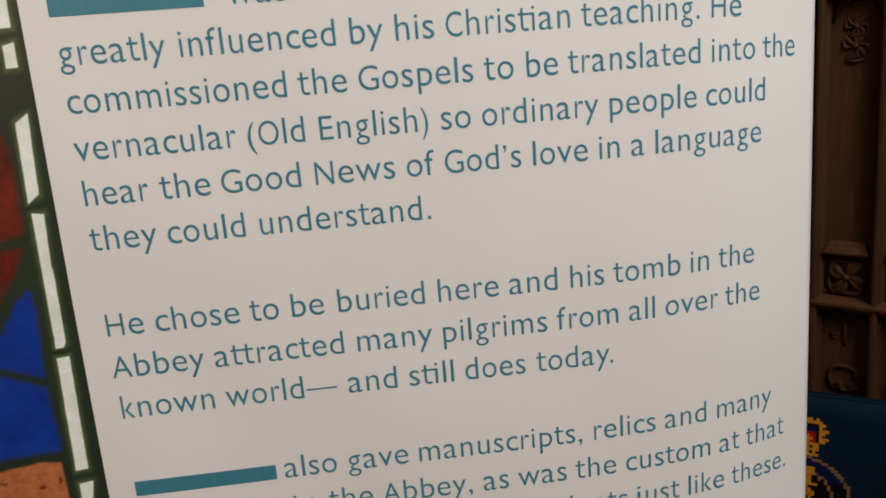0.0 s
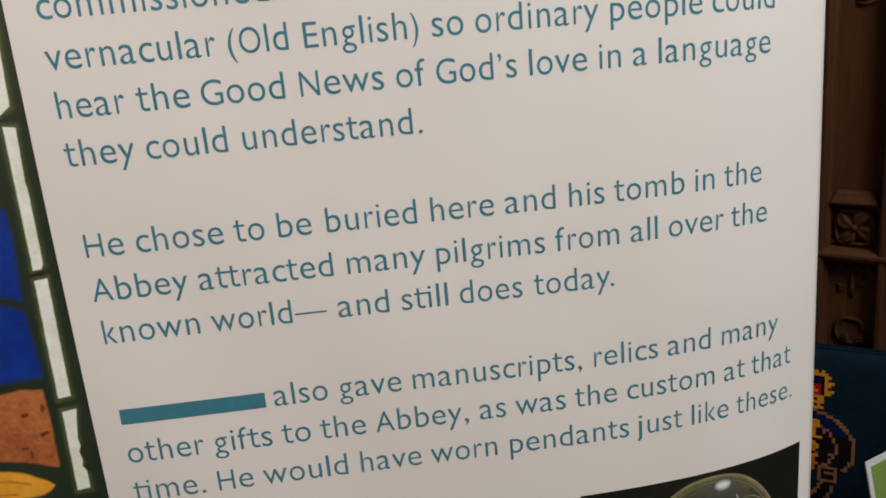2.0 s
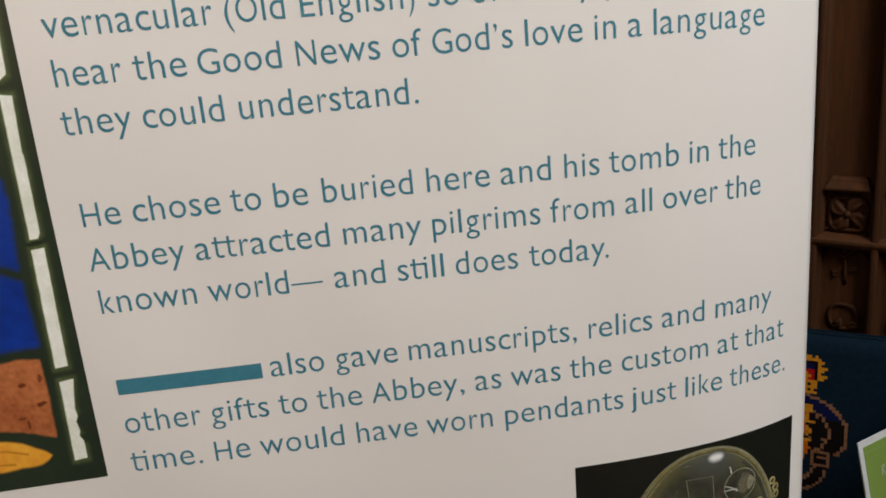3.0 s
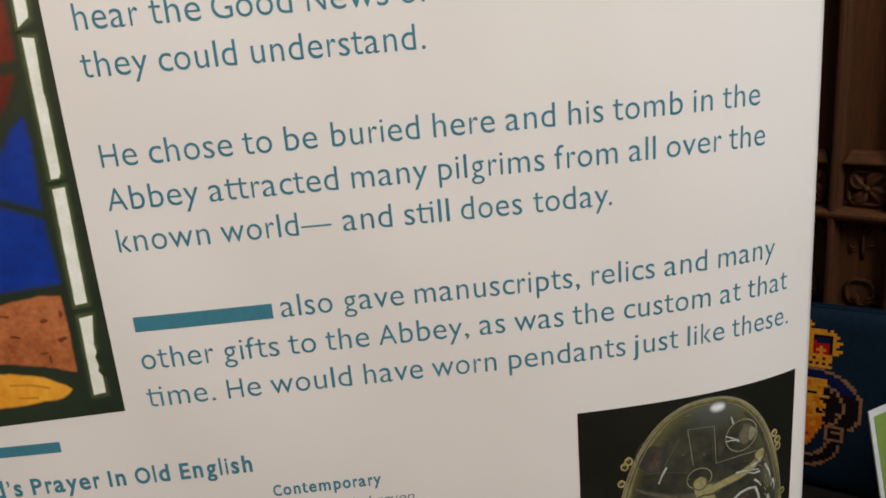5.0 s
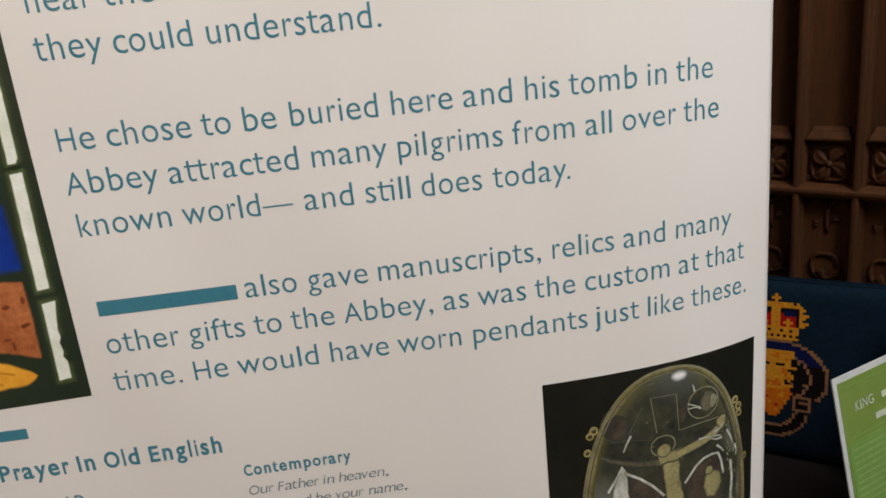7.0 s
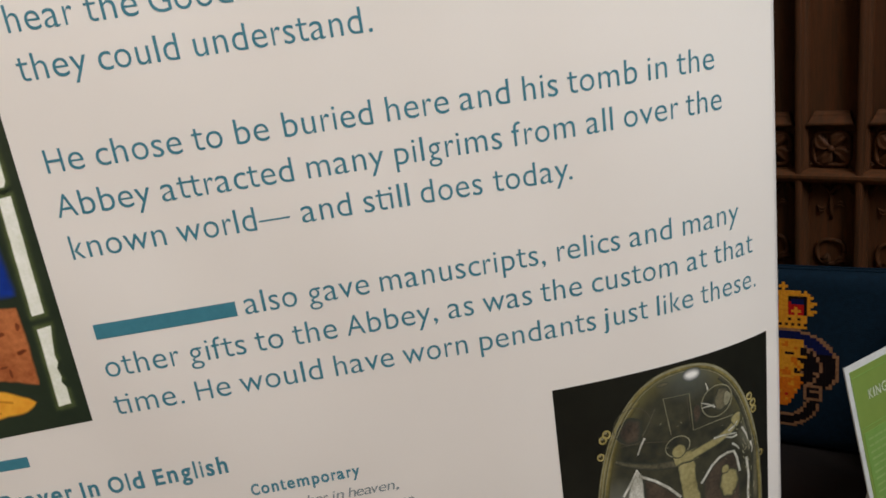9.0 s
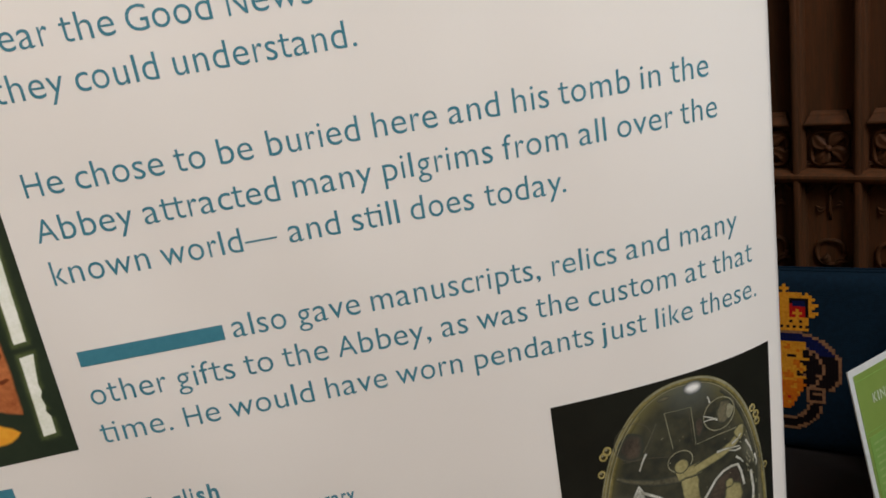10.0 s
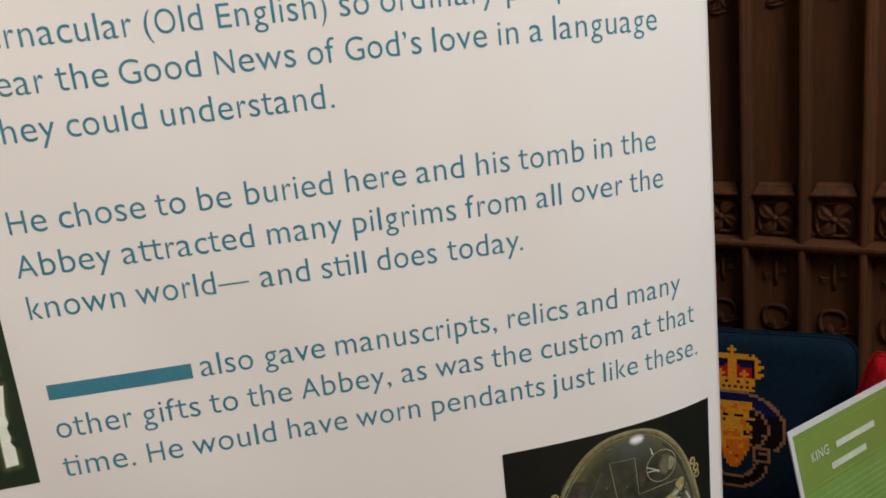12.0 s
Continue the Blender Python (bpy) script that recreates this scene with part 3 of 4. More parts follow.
def stroke(bm, points, width, taper=False):
    """A drawn line of even or tapering width through points."""
    pts = [Vector(p) for p in points]
    rows = []
    for i, p in enumerate(pts):
        way = (pts[min(i + 1, len(pts) - 1)] - pts[max(i - 1, 0)]).normalized()
        w = (width(i) if callable(width) else width) * (0.5 if not taper else 0.5 * (1 - 0.8 * i / (len(pts) - 1)))
        side = Vector((-way.y, way.x)) * w
        rows.append((bm.verts.new((p.x + side.x, p.y + side.y, 0)), bm.verts.new((p.x - side.x, p.y - side.y, 0))))
    for a, b in zip(rows, rows[1:]):
        bm.faces.new((a[0], a[1], b[1], b[0]))
    return bm


def oval(cu, cv, a, b, n=40, start=0, end=360, square=1.0):
    """An oval outline or arc; square below 1 fills out its shoulders."""
    out = []
    for i in range(n + (end - start < 360)):
        t = radians(start + (end - start) * i / n)
        c, d = math.cos(t), math.sin(t)
        out.append((cu + a * math.copysign(abs(c) ** square, c), cv + b * math.copysign(abs(d) ** square, d)))
    return out


# advance widths of the print's humanist sans, in 2048ths of its size
WIDTHS = dict(zip("abcdefghijklmnopqrstuvwxyz", (981, 1076, 866, 1076, 1019, 625, 964, 1076, 470, 490, 931, 470, 1636, 1076, 1080, 1076, 1076, 714, 801, 686, 1076, 925, 1464, 887, 927, 809)))
WIDTHS.update(zip("ABCDEGHILNOPF.,()\u2019\u2014105K", (1185, 1114, 1092, 1260, 1000, 1292, 1276, 516, 861, 1322, 1356, 1058, 941, 517, 511, 621, 621, 452, 1826, 1038, 1038, 1038, 1064)))
GLYPHS = {}


def outline_mesh(text, weight, lean):
    curve = bpy.data.curves.new("letters", "FONT")
    curve.body, curve.size, curve.resolution_u, curve.offset, curve.shear = text, 1.0, 4, weight, lean
    ob = new("letters", curve)
    mesh = bpy.data.meshes.new_from_object(ob.evaluated_get(bpy.context.evaluated_depsgraph_get()))
    verts = [tuple(v.co[:2]) for v in mesh.vertices]
    faces = [tuple(p.vertices) for p in mesh.polygons]
    bpy.data.objects.remove(ob)
    bpy.data.curves.remove(curve)
    bpy.data.meshes.remove(mesh)
    return verts, faces


def cross_stroked_t(weight):
    """The print's t: an upright stem with a hooked foot and a level cross stroke, in ems."""
    bm, w = bmesh.new(), 0.080 + 2 * weight
    x = 0.135
    stroke(bm, [(x, 0.600), (x, 0.470), (x, 0.405), (x, 0.13)] + [(x + 0.095 - 0.095 * math.cos(a), 0.13 - 0.092 * math.sin(a)) for a in (0.4, 0.8, 1.2, 1.57)] + [(0.275, 0.040), (0.318, 0.050)], w)
    bar(bm, 0.022, x - w / 2, 0.410, 0.470)
    bar(bm, x + w / 2, 0.314, 0.410, 0.470)
    bm.verts.index_update()
    made = [tuple(v.co[:2]) for v in bm.verts], [tuple(v.index for v in f.verts) for f in bm.faces]
    bm.free()
    return made


def glyph(ch, weight, lean):
    key = (ch, weight, lean)
    if key not in GLYPHS and ch == "t" and not lean:
        GLYPHS[key] = (*cross_stroked_t(weight), 0.335)
    if key not in GLYPHS:
        verts, faces = outline_mesh(ch, weight, lean)
        twice, _ = outline_mesh(ch + ch, weight, lean)
        GLYPHS[key] = verts, faces, max(v[0] for v in twice) - max(v[0] for v in verts)
    return GLYPHS[key]


def bar(bm, u0, u1, v0, v1):
    bm.faces.new([bm.verts.new(p) for p in ((u0, v0, 0), (u1, v0, 0), (u1, v1, 0), (u0, v1, 0))])


# side bearings of the print's letters, in ems: stems, rounds and diagonals
def bearing(ch, stems, rounds, loose):
    return 0.070 if ch in "ilI." else 0.082 if ch in stems else (0.046 if ch in rounds else (0.016 if ch in loose else 0.036))


X_HEIGHT, TOP_HEIGHT, CAP_HEIGHT = 0.470, 0.690, 0.640
FONT_X = max(v[1] for v in glyph("x", 0.0, 0.0)[0])
FONT_TOP = max(v[1] for v in glyph("l", 0.0, 0.0)[0])
FONT_CAP = max(v[1] for v in glyph("H", 0.0, 0.0)[0])


def write(bm, text, u, v, em, weight=0.0, lean=0.0, stretch=1.0):
    """Letters of one word from u on the line at height v; returns where it ends."""
    for i, ch in enumerate(text):
        before = text[i - 1:i + 1] if i else ""
        verts, faces, _ = glyph(ch, weight, lean)
        wide = WIDTHS[ch] / 2048 * stretch
        x0, x1 = min(p[0] for p in verts), max(p[0] for p in verts)
        left, right = bearing(ch, "bhiklmnpruBDEFHIKLNP.1", "acdegoqCGOs05(", "vwytfA"), bearing(ch, "adhilmnuqHIN.)", "bopeODgsG05", "vwytfrAck")
        if ch == "\u2014":
            left = right = 0.0
        if ch == "a":
            left, right = 0.030, 0.048
        if ch == "1":
            left, right = 0.13, 0.10
        if ch == "j":
            left, right = -0.035, 0.085
        if ch in ",\u2019":
            left, right = 0.05, 0.07
        if lean:
            left, right = left * 0.6, -0.02
        if before == "y.":  # the stop tucks under the y
            u -= 0.08 * em
        made = []
        for x, y in verts:
            if ch == "t" and not lean:
                pass
            elif ch.islower() and y > 0:
                y = y / FONT_X * X_HEIGHT if y < FONT_X else X_HEIGHT + (y - FONT_X) / (FONT_TOP - FONT_X) * (TOP_HEIGHT - X_HEIGHT)
            else:
                y = y / FONT_CAP * CAP_HEIGHT
            made.append(bm.verts.new((u + em * (left + (x - x0) / (x1 - x0) * (wide - left - right)), v + y * em, 0)))
        for f in faces:
            bm.faces.new([made[k] for k in f])
        if before in ("tt", "ft") or (before == "ti" and not lean):  # joined cross strokes
            bar(bm, u - 0.024 * em, u + (0.13 if before == "ti" else 0.024) * em, v + 0.410 * em, v + 0.470 * em)
        u += wide * em
    return u


EM = 0.0242


def banner():
    thing = empty("roll_up_banner", Matrix.Translation((0.0, 0.47, 0.0)), label="tall white roll-up banner printed with teal text and pictures", category="banner")
    back = thing.matrix_world.inverted()

    def lay(name, bm, mat, lift, label="", parent=None, bent=True):
        if bent:
            bend(bm, lift)
        bmesh.ops.transform(bm, matrix=back, verts=bm.verts[:])
        return part(name, bm, mat, parent or thing, label)

    # film
    bm = bmesh.new()
    vs = [LOW + (HIGH - LOW) * j / 24 for j in range(25)]
    grid = {(i, j, k): bm.verts.new(on_sheet(LEFT + (right_edge(v) - LEFT) * i / 180, v, -0.0006 * k)) for i in range(181) for j, v in enumerate(vs) for k in (0, 1)}
    for i in range(180):
        for j in range(24):
            bm.faces.new([grid[q] for q in ((i, j, 0), (i + 1, j, 0), (i + 1, j + 1, 0), (i, j + 1, 0))])
            bm.faces.new([grid[q] for q in ((i, j, 1), (i, j + 1, 1), (i + 1, j + 1, 1), (i + 1, j, 1))])
    for j in range(24):
        for i in (0, 180):
            bm.faces.new([grid[q] for q in ((i, j, 0), (i, j + 1, 0), (i, j + 1, 1), (i, j, 1))])
    sheet = lay("printed_film", bm, SHEET, 0, bent=False)
    sheet.data.polygons.foreach_set("use_smooth", [True] * len(sheet.data.polygons))

    # stand
    x0, x1 = on_sheet(LEFT, 0).x, on_sheet(RIGHT, 0).x
    bm = bmesh.new()
    prism(bm, [(0.40, 0.012), (0.42, 0.0), (0.56, 0.0), (0.58, 0.012), (0.57, 0.075), (0.54, 0.098), (0.44, 0.098), (0.41, 0.075)], x0 - 0.01, x1 + 0.01, "x")
    lay("base_cassette", bm, ALU, 0, bent=False)
    bm = bmesh.new()
    tube(bm, [(0.1, 0.56, 0.05), (0.1, 0.535, 1.0), (0.1, 0.50, 2.05)], 0.008, 10)
    lay("support_pole", bm, ALU, 0, bent=False)
    bm = bmesh.new()
    n = 40
    for k in (0, 1):
        for i in range(n):
            u0, u1 = LEFT + (RIGHT - LEFT) * i / n, LEFT + (RIGHT - LEFT) * (i + 1) / n
            a, b = (0.006, 0.0012) if k == 0 else (-0.0018, -0.012)
            quad = [on_sheet(u0, HIGH - 0.012, a), on_sheet(u1, HIGH - 0.012, a), on_sheet(u1, HIGH - 0.012, b), on_sheet(u0, HIGH - 0.012, b)]
            lo, hi = [bm.verts.new(p) for p in quad], [bm.verts.new(p + Vector((0, 0, 0.03))) for p in quad]
            for q in ((lo[0], lo[1], hi[1], hi[0]), (lo[2], lo[3], hi[3], hi[2]), (hi[0], hi[1], hi[2], hi[3]), (lo[3], lo[2], lo[1], lo[0])):
                bm.faces.new(q)
    lay("top_clamp", bm, ALU, 0, bent=False)

    # body text: a line's height, then each word and where it starts and ends, in millimetres
    def line(v, text, starts, ends=(), em=EM, weight=-0.005, mat=INK, lean=0.0):
        bm = bmesh.new()
        for i, (word, u) in enumerate(zip(text.split(), starts)):
            u /= 1000
            stretch = 1.0
            if ends and word[0] != "_":
                stretch = (ends[i] / 1000 - u) / (sum(WIDTHS.get(c, 0) for c in word) / 2048 * em)
            if word[0] == "_":  # a word shown as a plain bar: its length in millimetres
                bar(bm, u, u + int(word[1:]) / 1000, v, v + 0.46 * em)
            else:
                write(bm, word, u, v, em, weight, lean, stretch)
        return lay("text_line", bm, mat, 0.0002, "printed line of " + ("teal" if mat == INK else "grey") + " lettering")

    line(1.3796, "_93 was _60 _70 _45", (2.4, 109.0, 160, 232, 312))
    line(1.3502, "greatly influenced by his Christian teaching. He", (2.4, 75, 181.2, 210.1, 243.5, 333.6, 425.4), (68.7, 175.8, 204.7, 238, 328.3, 419.8, 452.6))
    line(1.3209, "commissioned the Gospels to be translated into the", (2.4, 146.4, 184.5, 267, 293.8, 323.4, 425.8, 470.2), (141.4, 179.1, 261.4, 288.2, 318, 420.5, 464.7, 503))
    line(1.2915, "vernacular (Old English) so ordinary people could", (2.2, 109.8, 155.2, 235.6, 263.1, 349.5, 421.8), (104, 149.5, 230.1, 257.7, 344.1, 416.5, 475))
    line(1.2624, "hear the Good News of God\u2019s love in a language", (1.3, 50.7, 89, 149.1, 210.3, 235.9, 295.2, 341.4, 365.1, 382.1), (44.3, 84.2, 143.5, 204.7, 230.6, 289.9, 336, 359.6, 376.7, 471.1))
    line(1.2328, "they could understand.", (1.5, 50.2, 109.1), (44.9, 103.4, 226.9))
    line(1.1740, "He chose to be buried here and his tomb in the", (0.2, 33, 96.2, 122.7, 154.3, 223.4, 274.3, 317, 350, 408.1, 432.4), (27.5, 90.7, 117.2, 147.7, 217.9, 268.8, 311.5, 344.6, 402.7, 426.8, 465.5))
    line(1.1442, "Abbey attracted many pilgrims from all over the", (0.2, 68.1, 164.5, 224.5, 307.5, 360.5, 388.3, 438.3), (62.6, 159, 219.4, 301.8, 355, 382.8, 432.8, 471.2))
    line(1.1146, "known world\u2014 and still does today.", (0.1, 72.1, 156, 198.9, 238.8, 291), (66.6, 149, 193.3, 233.5, 284.4, 352))
    line(1.0557, "_98 also gave manuscripts, relics and many", (1.5, 104.5, 149.3, 199.9, 329.8, 386.6, 429.6), (97.4, 143.5, 195, 324.4, 381, 424, 484.2))
    line(1.0264, "other gifts to the Abbey, as was the custom at that", (0.2, 58.9, 106.7, 133.6, 172.3, 246.1, 272.5, 316.1, 354.5, 432.8, 458.1), (53.5, 101.2, 128, 166.8, 240.6, 267, 310.7, 349, 427.4, 452.6, 498.7))
    line(0.9967, "time. He would have worn pendants just like these.", (-0.3, 56.3, 89.4, 156.9, 208.9, 265, 362.9, 404.6, 444.6), (50.8, 83.8, 151.4, 203.5, 259.5, 357.4, 399.1, 439, 502.9))
    # caption, headings and the prayer
    line(0.9678, "_60 _52", (-190, -121.5), em=0.0185)
    line(0.9350, "Lord\u2019s Prayer In Old English", (-152.5, -99.3, -41.9, -21.8, 11.1), em=0.0200, weight=0.024)
    line(0.9061, "_52 1050 AD", (-146, -90.6, -58.7), em=0.0142, weight=0.020)
    line(0.9115, "Contemporary", (78.6,), em=0.0142, weight=0.024)
    line(0.8940, "Our Father in heaven,", (80.0, 101.8, 137.3, 149.5), em=0.01235, weight=-0.003, mat=GREY_INK, lean=0.18)
    line(0.8788, "hallowed be your name,", (80.9, 129.2, 144.8, 171.2), em=0.01235, weight=-0.003, mat=GREY_INK, lean=0.18)

    # stained glass photograph
    photo = lay("stained_glass_picture", flat([(LEFT + 0.004, 0.9870), (-0.0174, 0.9958), (-0.0164, 1.20), (-0.0150, 1.34), (-0.0140, 1.46), (LEFT + 0.004, 1.46)]), LEAD, 0.0002, "photograph of a stained glass window")

    def pane(points, mat, label, rim=0.0016, seed=0.0, amount=0.0009, lift=0.0004):
        return lay("pane", soft_patch(rough_outline(points, 0.004, amount, seed), rim), mat, lift, label, photo)

    strips = (((-0.0368, 1.0110), (-0.0280, 1.0122), (-0.0280, 1.0250), (-0.0302, 1.0290), (-0.0290, 1.0330), (-0.0303, 1.0400), (-0.0283, 1.0440), (-0.0290, 1.0500), (-0.0256, 1.0715), (-0.0350, 1.0700)),
              ((-0.0356, 1.0803), (-0.0272, 1.0812), (-0.0250, 1.1635), (-0.0334, 1.1625)),
              ((-0.0326, 1.1695), (-0.0275, 1.1698), (-0.0255, 1.1735), (-0.0245, 1.2230), (-0.0252, 1.2255), (-0.0233, 1.2600), (-0.0308, 1.2610)),
              ((-0.0316, 1.2672), (-0.0240, 1.2728), (-0.0213, 1.3240), (-0.0297, 1.3180)),
              ((-0.0284, 1.3515), (-0.0215, 1.3517), (-0.0211, 1.3668), (-0.0282, 1.3648)),
              ((-0.0280, 1.3752), (-0.0210, 1.3754), (-0.0200, 1.4400), (-0.0275, 1.4400)))
    for k, pts in enumerate(strips):
        mid = (sum(q[0] for q in pts) / len(pts), sum(q[1] for q in pts) / len(pts))
        grown = [(a + math.copysign(0.0018, a - mid[0]), b + math.copysign(0.0022, b - mid[1])) for a, b in pts]
        lay("glow", soft_patch(rough_outline(grown, 0.004, 0.0004, k), 0.0028), GLASS_GLOW, 0.0003, "", photo)
        pane(list(pts), GLASS_WHITE, "white border glass", 0.0005, k, 0.0003)
    pane([(-0.20, 1.345), (-0.050, 1.330), (-0.0395, 1.312), (-0.0365, 1.298), (-0.0382, 1.249), (-0.0560, 1.2445), (-0.20, 1.232)], GLASS_RED, "red glass", 0.0036, 2)
    pane([(-0.20, 1.226), (-0.0550, 1.2385), (-0.0410, 1.2385), (-0.0485, 1.2235), (-0.0640, 1.2020), (-0.12, 1.176), (-0.20, 1.19)], GLASS_RED, "red glass", 0.0030, 3)
    pane([(-0.0425, 1.2115), (-0.0510, 1.2035), (-0.0650, 1.1830), (-0.12, 1.168), (-0.12, 1.176), (-0.0715, 1.1605), (-0.0440, 1.1500), (-0.0405, 1.1960)], GLASS_BLUE, "deep blue glass", 0.0030, 4)
    pane([(-0.20, 1.165), (-0.12, 1.162), (-0.0715, 1.1540), (-0.0440, 1.1425), (-0.0422, 1.0975), (-0.0850, 1.0940), (-0.20, 1.098)], GLASS_BLUE, "deep blue glass", 0.0030, 6)
    pane([(-0.20, 1.082), (-0.0860, 1.0850), (-0.0600, 1.0890), (-0.0442, 1.0880), (-0.0438, 1.0600), (-0.0452, 1.0300), (-0.0670, 1.0365), (-0.0900, 1.0405), (-0.20, 1.044)], GLASS_ORANGE, "mottled brown glass", 0.0013, 8)
    pane([(-0.20, 1.036), (-0.0918, 1.0335), (-0.0690, 1.0285), (-0.0550, 1.0210), (-0.0505, 1.0170), (-0.0585, 1.0108), (-0.0940, 1.0078), (-0.20, 1.004)], GLASS_AMBER, "glowing amber glass", 0.0013, 10)

    # brown paint flecks on the brown and amber glass
    for k, (u, v, wide, tall) in enumerate(((-0.0490, 1.0560, 0.0034, 0.0026), (-0.0480, 1.0745, 0.0012, 0.0034), (-0.0600, 1.0715, 0.0030, 0.0010), (-0.0650, 1.0470, 0.0036, 0.0010),
                                            (-0.0600, 1.0415, 0.0013, 0.0026), (-0.0810, 1.0600, 0.0034, 0.0010), (-0.0860, 1.0770, 0.0044, 0.0009))):
        lay("fleck", soft_patch(rough_outline(oval(u, v, wide, tall, 16), 0.0015, 0.0022, k * 3.7), 0.0006), FLECK, 0.0005, "", photo)
    for k, path in enumerate((((-0.094, 1.0245), (-0.080, 1.0235), (-0.066, 1.0195)), ((-0.090, 1.0140), (-0.076, 1.0130)))):
        lay("trace_line", soft_stroke(path, 0.0012, 0.0006), AMBER_LINE, 0.0005, "", photo)

    # pendant photograph
    pend = lay("pendant_picture", flat([(0.3172, 0.70), (0.5132, 0.70), (0.5132, 0.9535), (0.3172, 0.9535)]), PHOTO_BLACK, 0.0002, "photograph of an oval crystal pendant on black")
    CU, CV, A, B, SQ = 0.4233, 0.7925, 0.0800, 0.1565, 0.86

    def print_on(name, bm, mat, step, label=""):
        return lay(name, bm, mat, 0.0002 + 0.00007 * step, label, pend)

    print_on("crystal", flat(oval(CU, CV, A, B, 72, square=SQ)), CRYSTAL, 1, "smoky oval crystal")
    print_on("rim", soft_stroke(oval(CU, CV, A - 0.0016, B - 0.0016, 90, square=SQ) + [(CU + A - 0.0016, CV)], 0.0032, 0.0012), PHOTO_GOLD, 3, "gold rim")
    for inset, wide, start, end in ((-0.0002, 0.0008, 0, 360), (0.0046, 0.0006, 20, 200), (0.0007, 0.0011, 25, 110), (0.0020, 0.0009, 120, 200)):
        print_on("rim_glint", stroke(bmesh.new(), oval(CU, CV, A - inset, B - inset, 80, start, end, SQ) + ([(CU + A - inset, CV)] if end == 360 else []), wide), CRYSTAL_LINE, 4)

    print_on("rim_band", soft_stroke(oval(CU, CV, A - 0.0042, B - 0.0042, 40, -40, 64, SQ), 0.0048, 0.0020), CRYSTAL_HAZE, 2.5)
    print_on("rim_band", soft_stroke(oval(CU, CV, A - 0.0044, B - 0.0044, 40, 118, 220, SQ), 0.0044, 0.0020), PHOTO_GOLD, 2.5)

    def blob(name, u, v, wide, tall, mat, step, rim=0.0012, seed=0.0, uneven=0.0014):
        return print_on(name, soft_patch(rough_outline(oval(u, v, wide, tall, 20), 0.003, uneven, seed), rim), mat, step)

    blob("highlight", 0.4332, 0.9398, 0.0062, 0.0034, HIGHLIGHT, 5, 0.0026, 1.0, 0.0005)
    blob("highlight", 0.4069, 0.9378, 0.0046, 0.0015, CRYSTAL_HAZE, 5, 0.0006, 2.0, 0.0004)
    # engraved outlines
    lines = bmesh.new()
    stroke(lines, [(0.4120, 0.8919), (0.4067, 0.9253), (0.4302, 0.9236), (0.4327, 0.8893), (0.4544, 0.8908), (0.4800, 0.8906)], 0.0007)
    stroke(lines, oval(0.4565, 0.9090, 0.0152, 0.0142, 28) + [(0.4717, 0.9090)], 0.0009)
    stroke(lines, oval(0.4176, 0.8789, 0.0112, 0.0092, 24) + [(0.4288, 0.8789)], 0.0009)
    print_on("engraving", lines, CRYSTAL_LINE, 4, "pale engraved lines")
    dim = bmesh.new()
    stroke(dim, oval(0.3790, 0.9076, 0.0160, 0.0162, 28) + [(0.3950, 0.9076)], 0.0008)
    stroke(dim, [(0.4280, 0.9221), (0.4301, 0.8928)], 0.0006)
    stroke(dim, [(0.3677, 0.8919), (0.3908, 0.8902), (0.4121, 0.8852)], 0.0006)
    print_on("engraving", dim, DIM_LINE, 4)
    print_on("engraving", soft_stroke([(0.3992, 0.9187), (0.3935, 0.9076), (0.3869, 0.8965)], 0.0018, 0.0006, True), CRYSTAL_HAZE, 4)
    print_on("engraving", soft_stroke([(0.3887, 0.8948), (0.3851, 0.8886), (0.3819, 0.8809)], 0.0014, 0.0006, True), CRYSTAL_WHITE, 4.5)
    # smoky patches behind the engraving
    blob("enamel_patch", 0.3767, 0.9031, 0.0085, 0.0100, PHOTO_ROSE, 3, 0.0030, 8.0, 0.003)
    blob("enamel_patch", 0.4613, 0.9099, 0.0070, 0.0090, CRYSTAL_HAZE, 3, 0.0014, 6.0, 0.003)
    blob("enamel_patch", 0.4665, 0.9085, 0.0024, 0.0046, CRYSTAL_LINE, 3.5, 0.0010, 16.0, 0.002)
    blob("enamel_patch", 0.4372, 0.9036, 0.0024, 0.0072, PHOTO_ROSE, 3, 0.0012, 13.0, 0.002)
    for k, path in enumerate(([(0.4540, 0.9041), (0.4480, 0.9084), (0.4410, 0.9117)], [(0.4533, 0.9059), (0.4466, 0.9068), (0.4411, 0.9068)], [(0.4477, 0.9216), (0.4470, 0.9251), (0.4458, 0.9281)])):
        print_on("engraving", soft_stroke(path, 0.0012, 0.0004, True), CRYSTAL_WHITE, 4.5)
    print_on("enamel_patch", soft_patch(rough_outline([(0.3868, 0.8556), (0.3987, 0.8484), (0.4139, 0.8331), (0.4126, 0.8133), (0.3874, 0.8193)], 0.003, 0.0012, 17.0), 0.0016), PHOTO_ROSE, 2)
    print_on("enamel_patch", soft_patch(rough_outline([(0.4410, 0.8354), (0.4511, 0.8486), (0.4653, 0.8552), (0.4724, 0.8536), (0.4771, 0.8345), (0.4774, 0.7932), (0.4428, 0.8049)], 0.003, 0.0012, 15.0), 0.0016), PHOTO_ROSE, 2)
    print_on("enamel_patch", soft_patch(rough_outline([(0.3803, 0.8677), (0.3836, 0.8594), (0.3848, 0.8375), (0.3842, 0.8171), (0.3693, 0.8202), (0.3723, 0.8459)], 0.003, 0.0008, 4.0), 0.0008), CRYSTAL_WHITE, 3)
    blob("enamel_patch", 0.4663, 0.8277, 0.0085, 0.0130, PHOTO_FIGURE, 3.5, 0.0018, 5.0, 0.003)
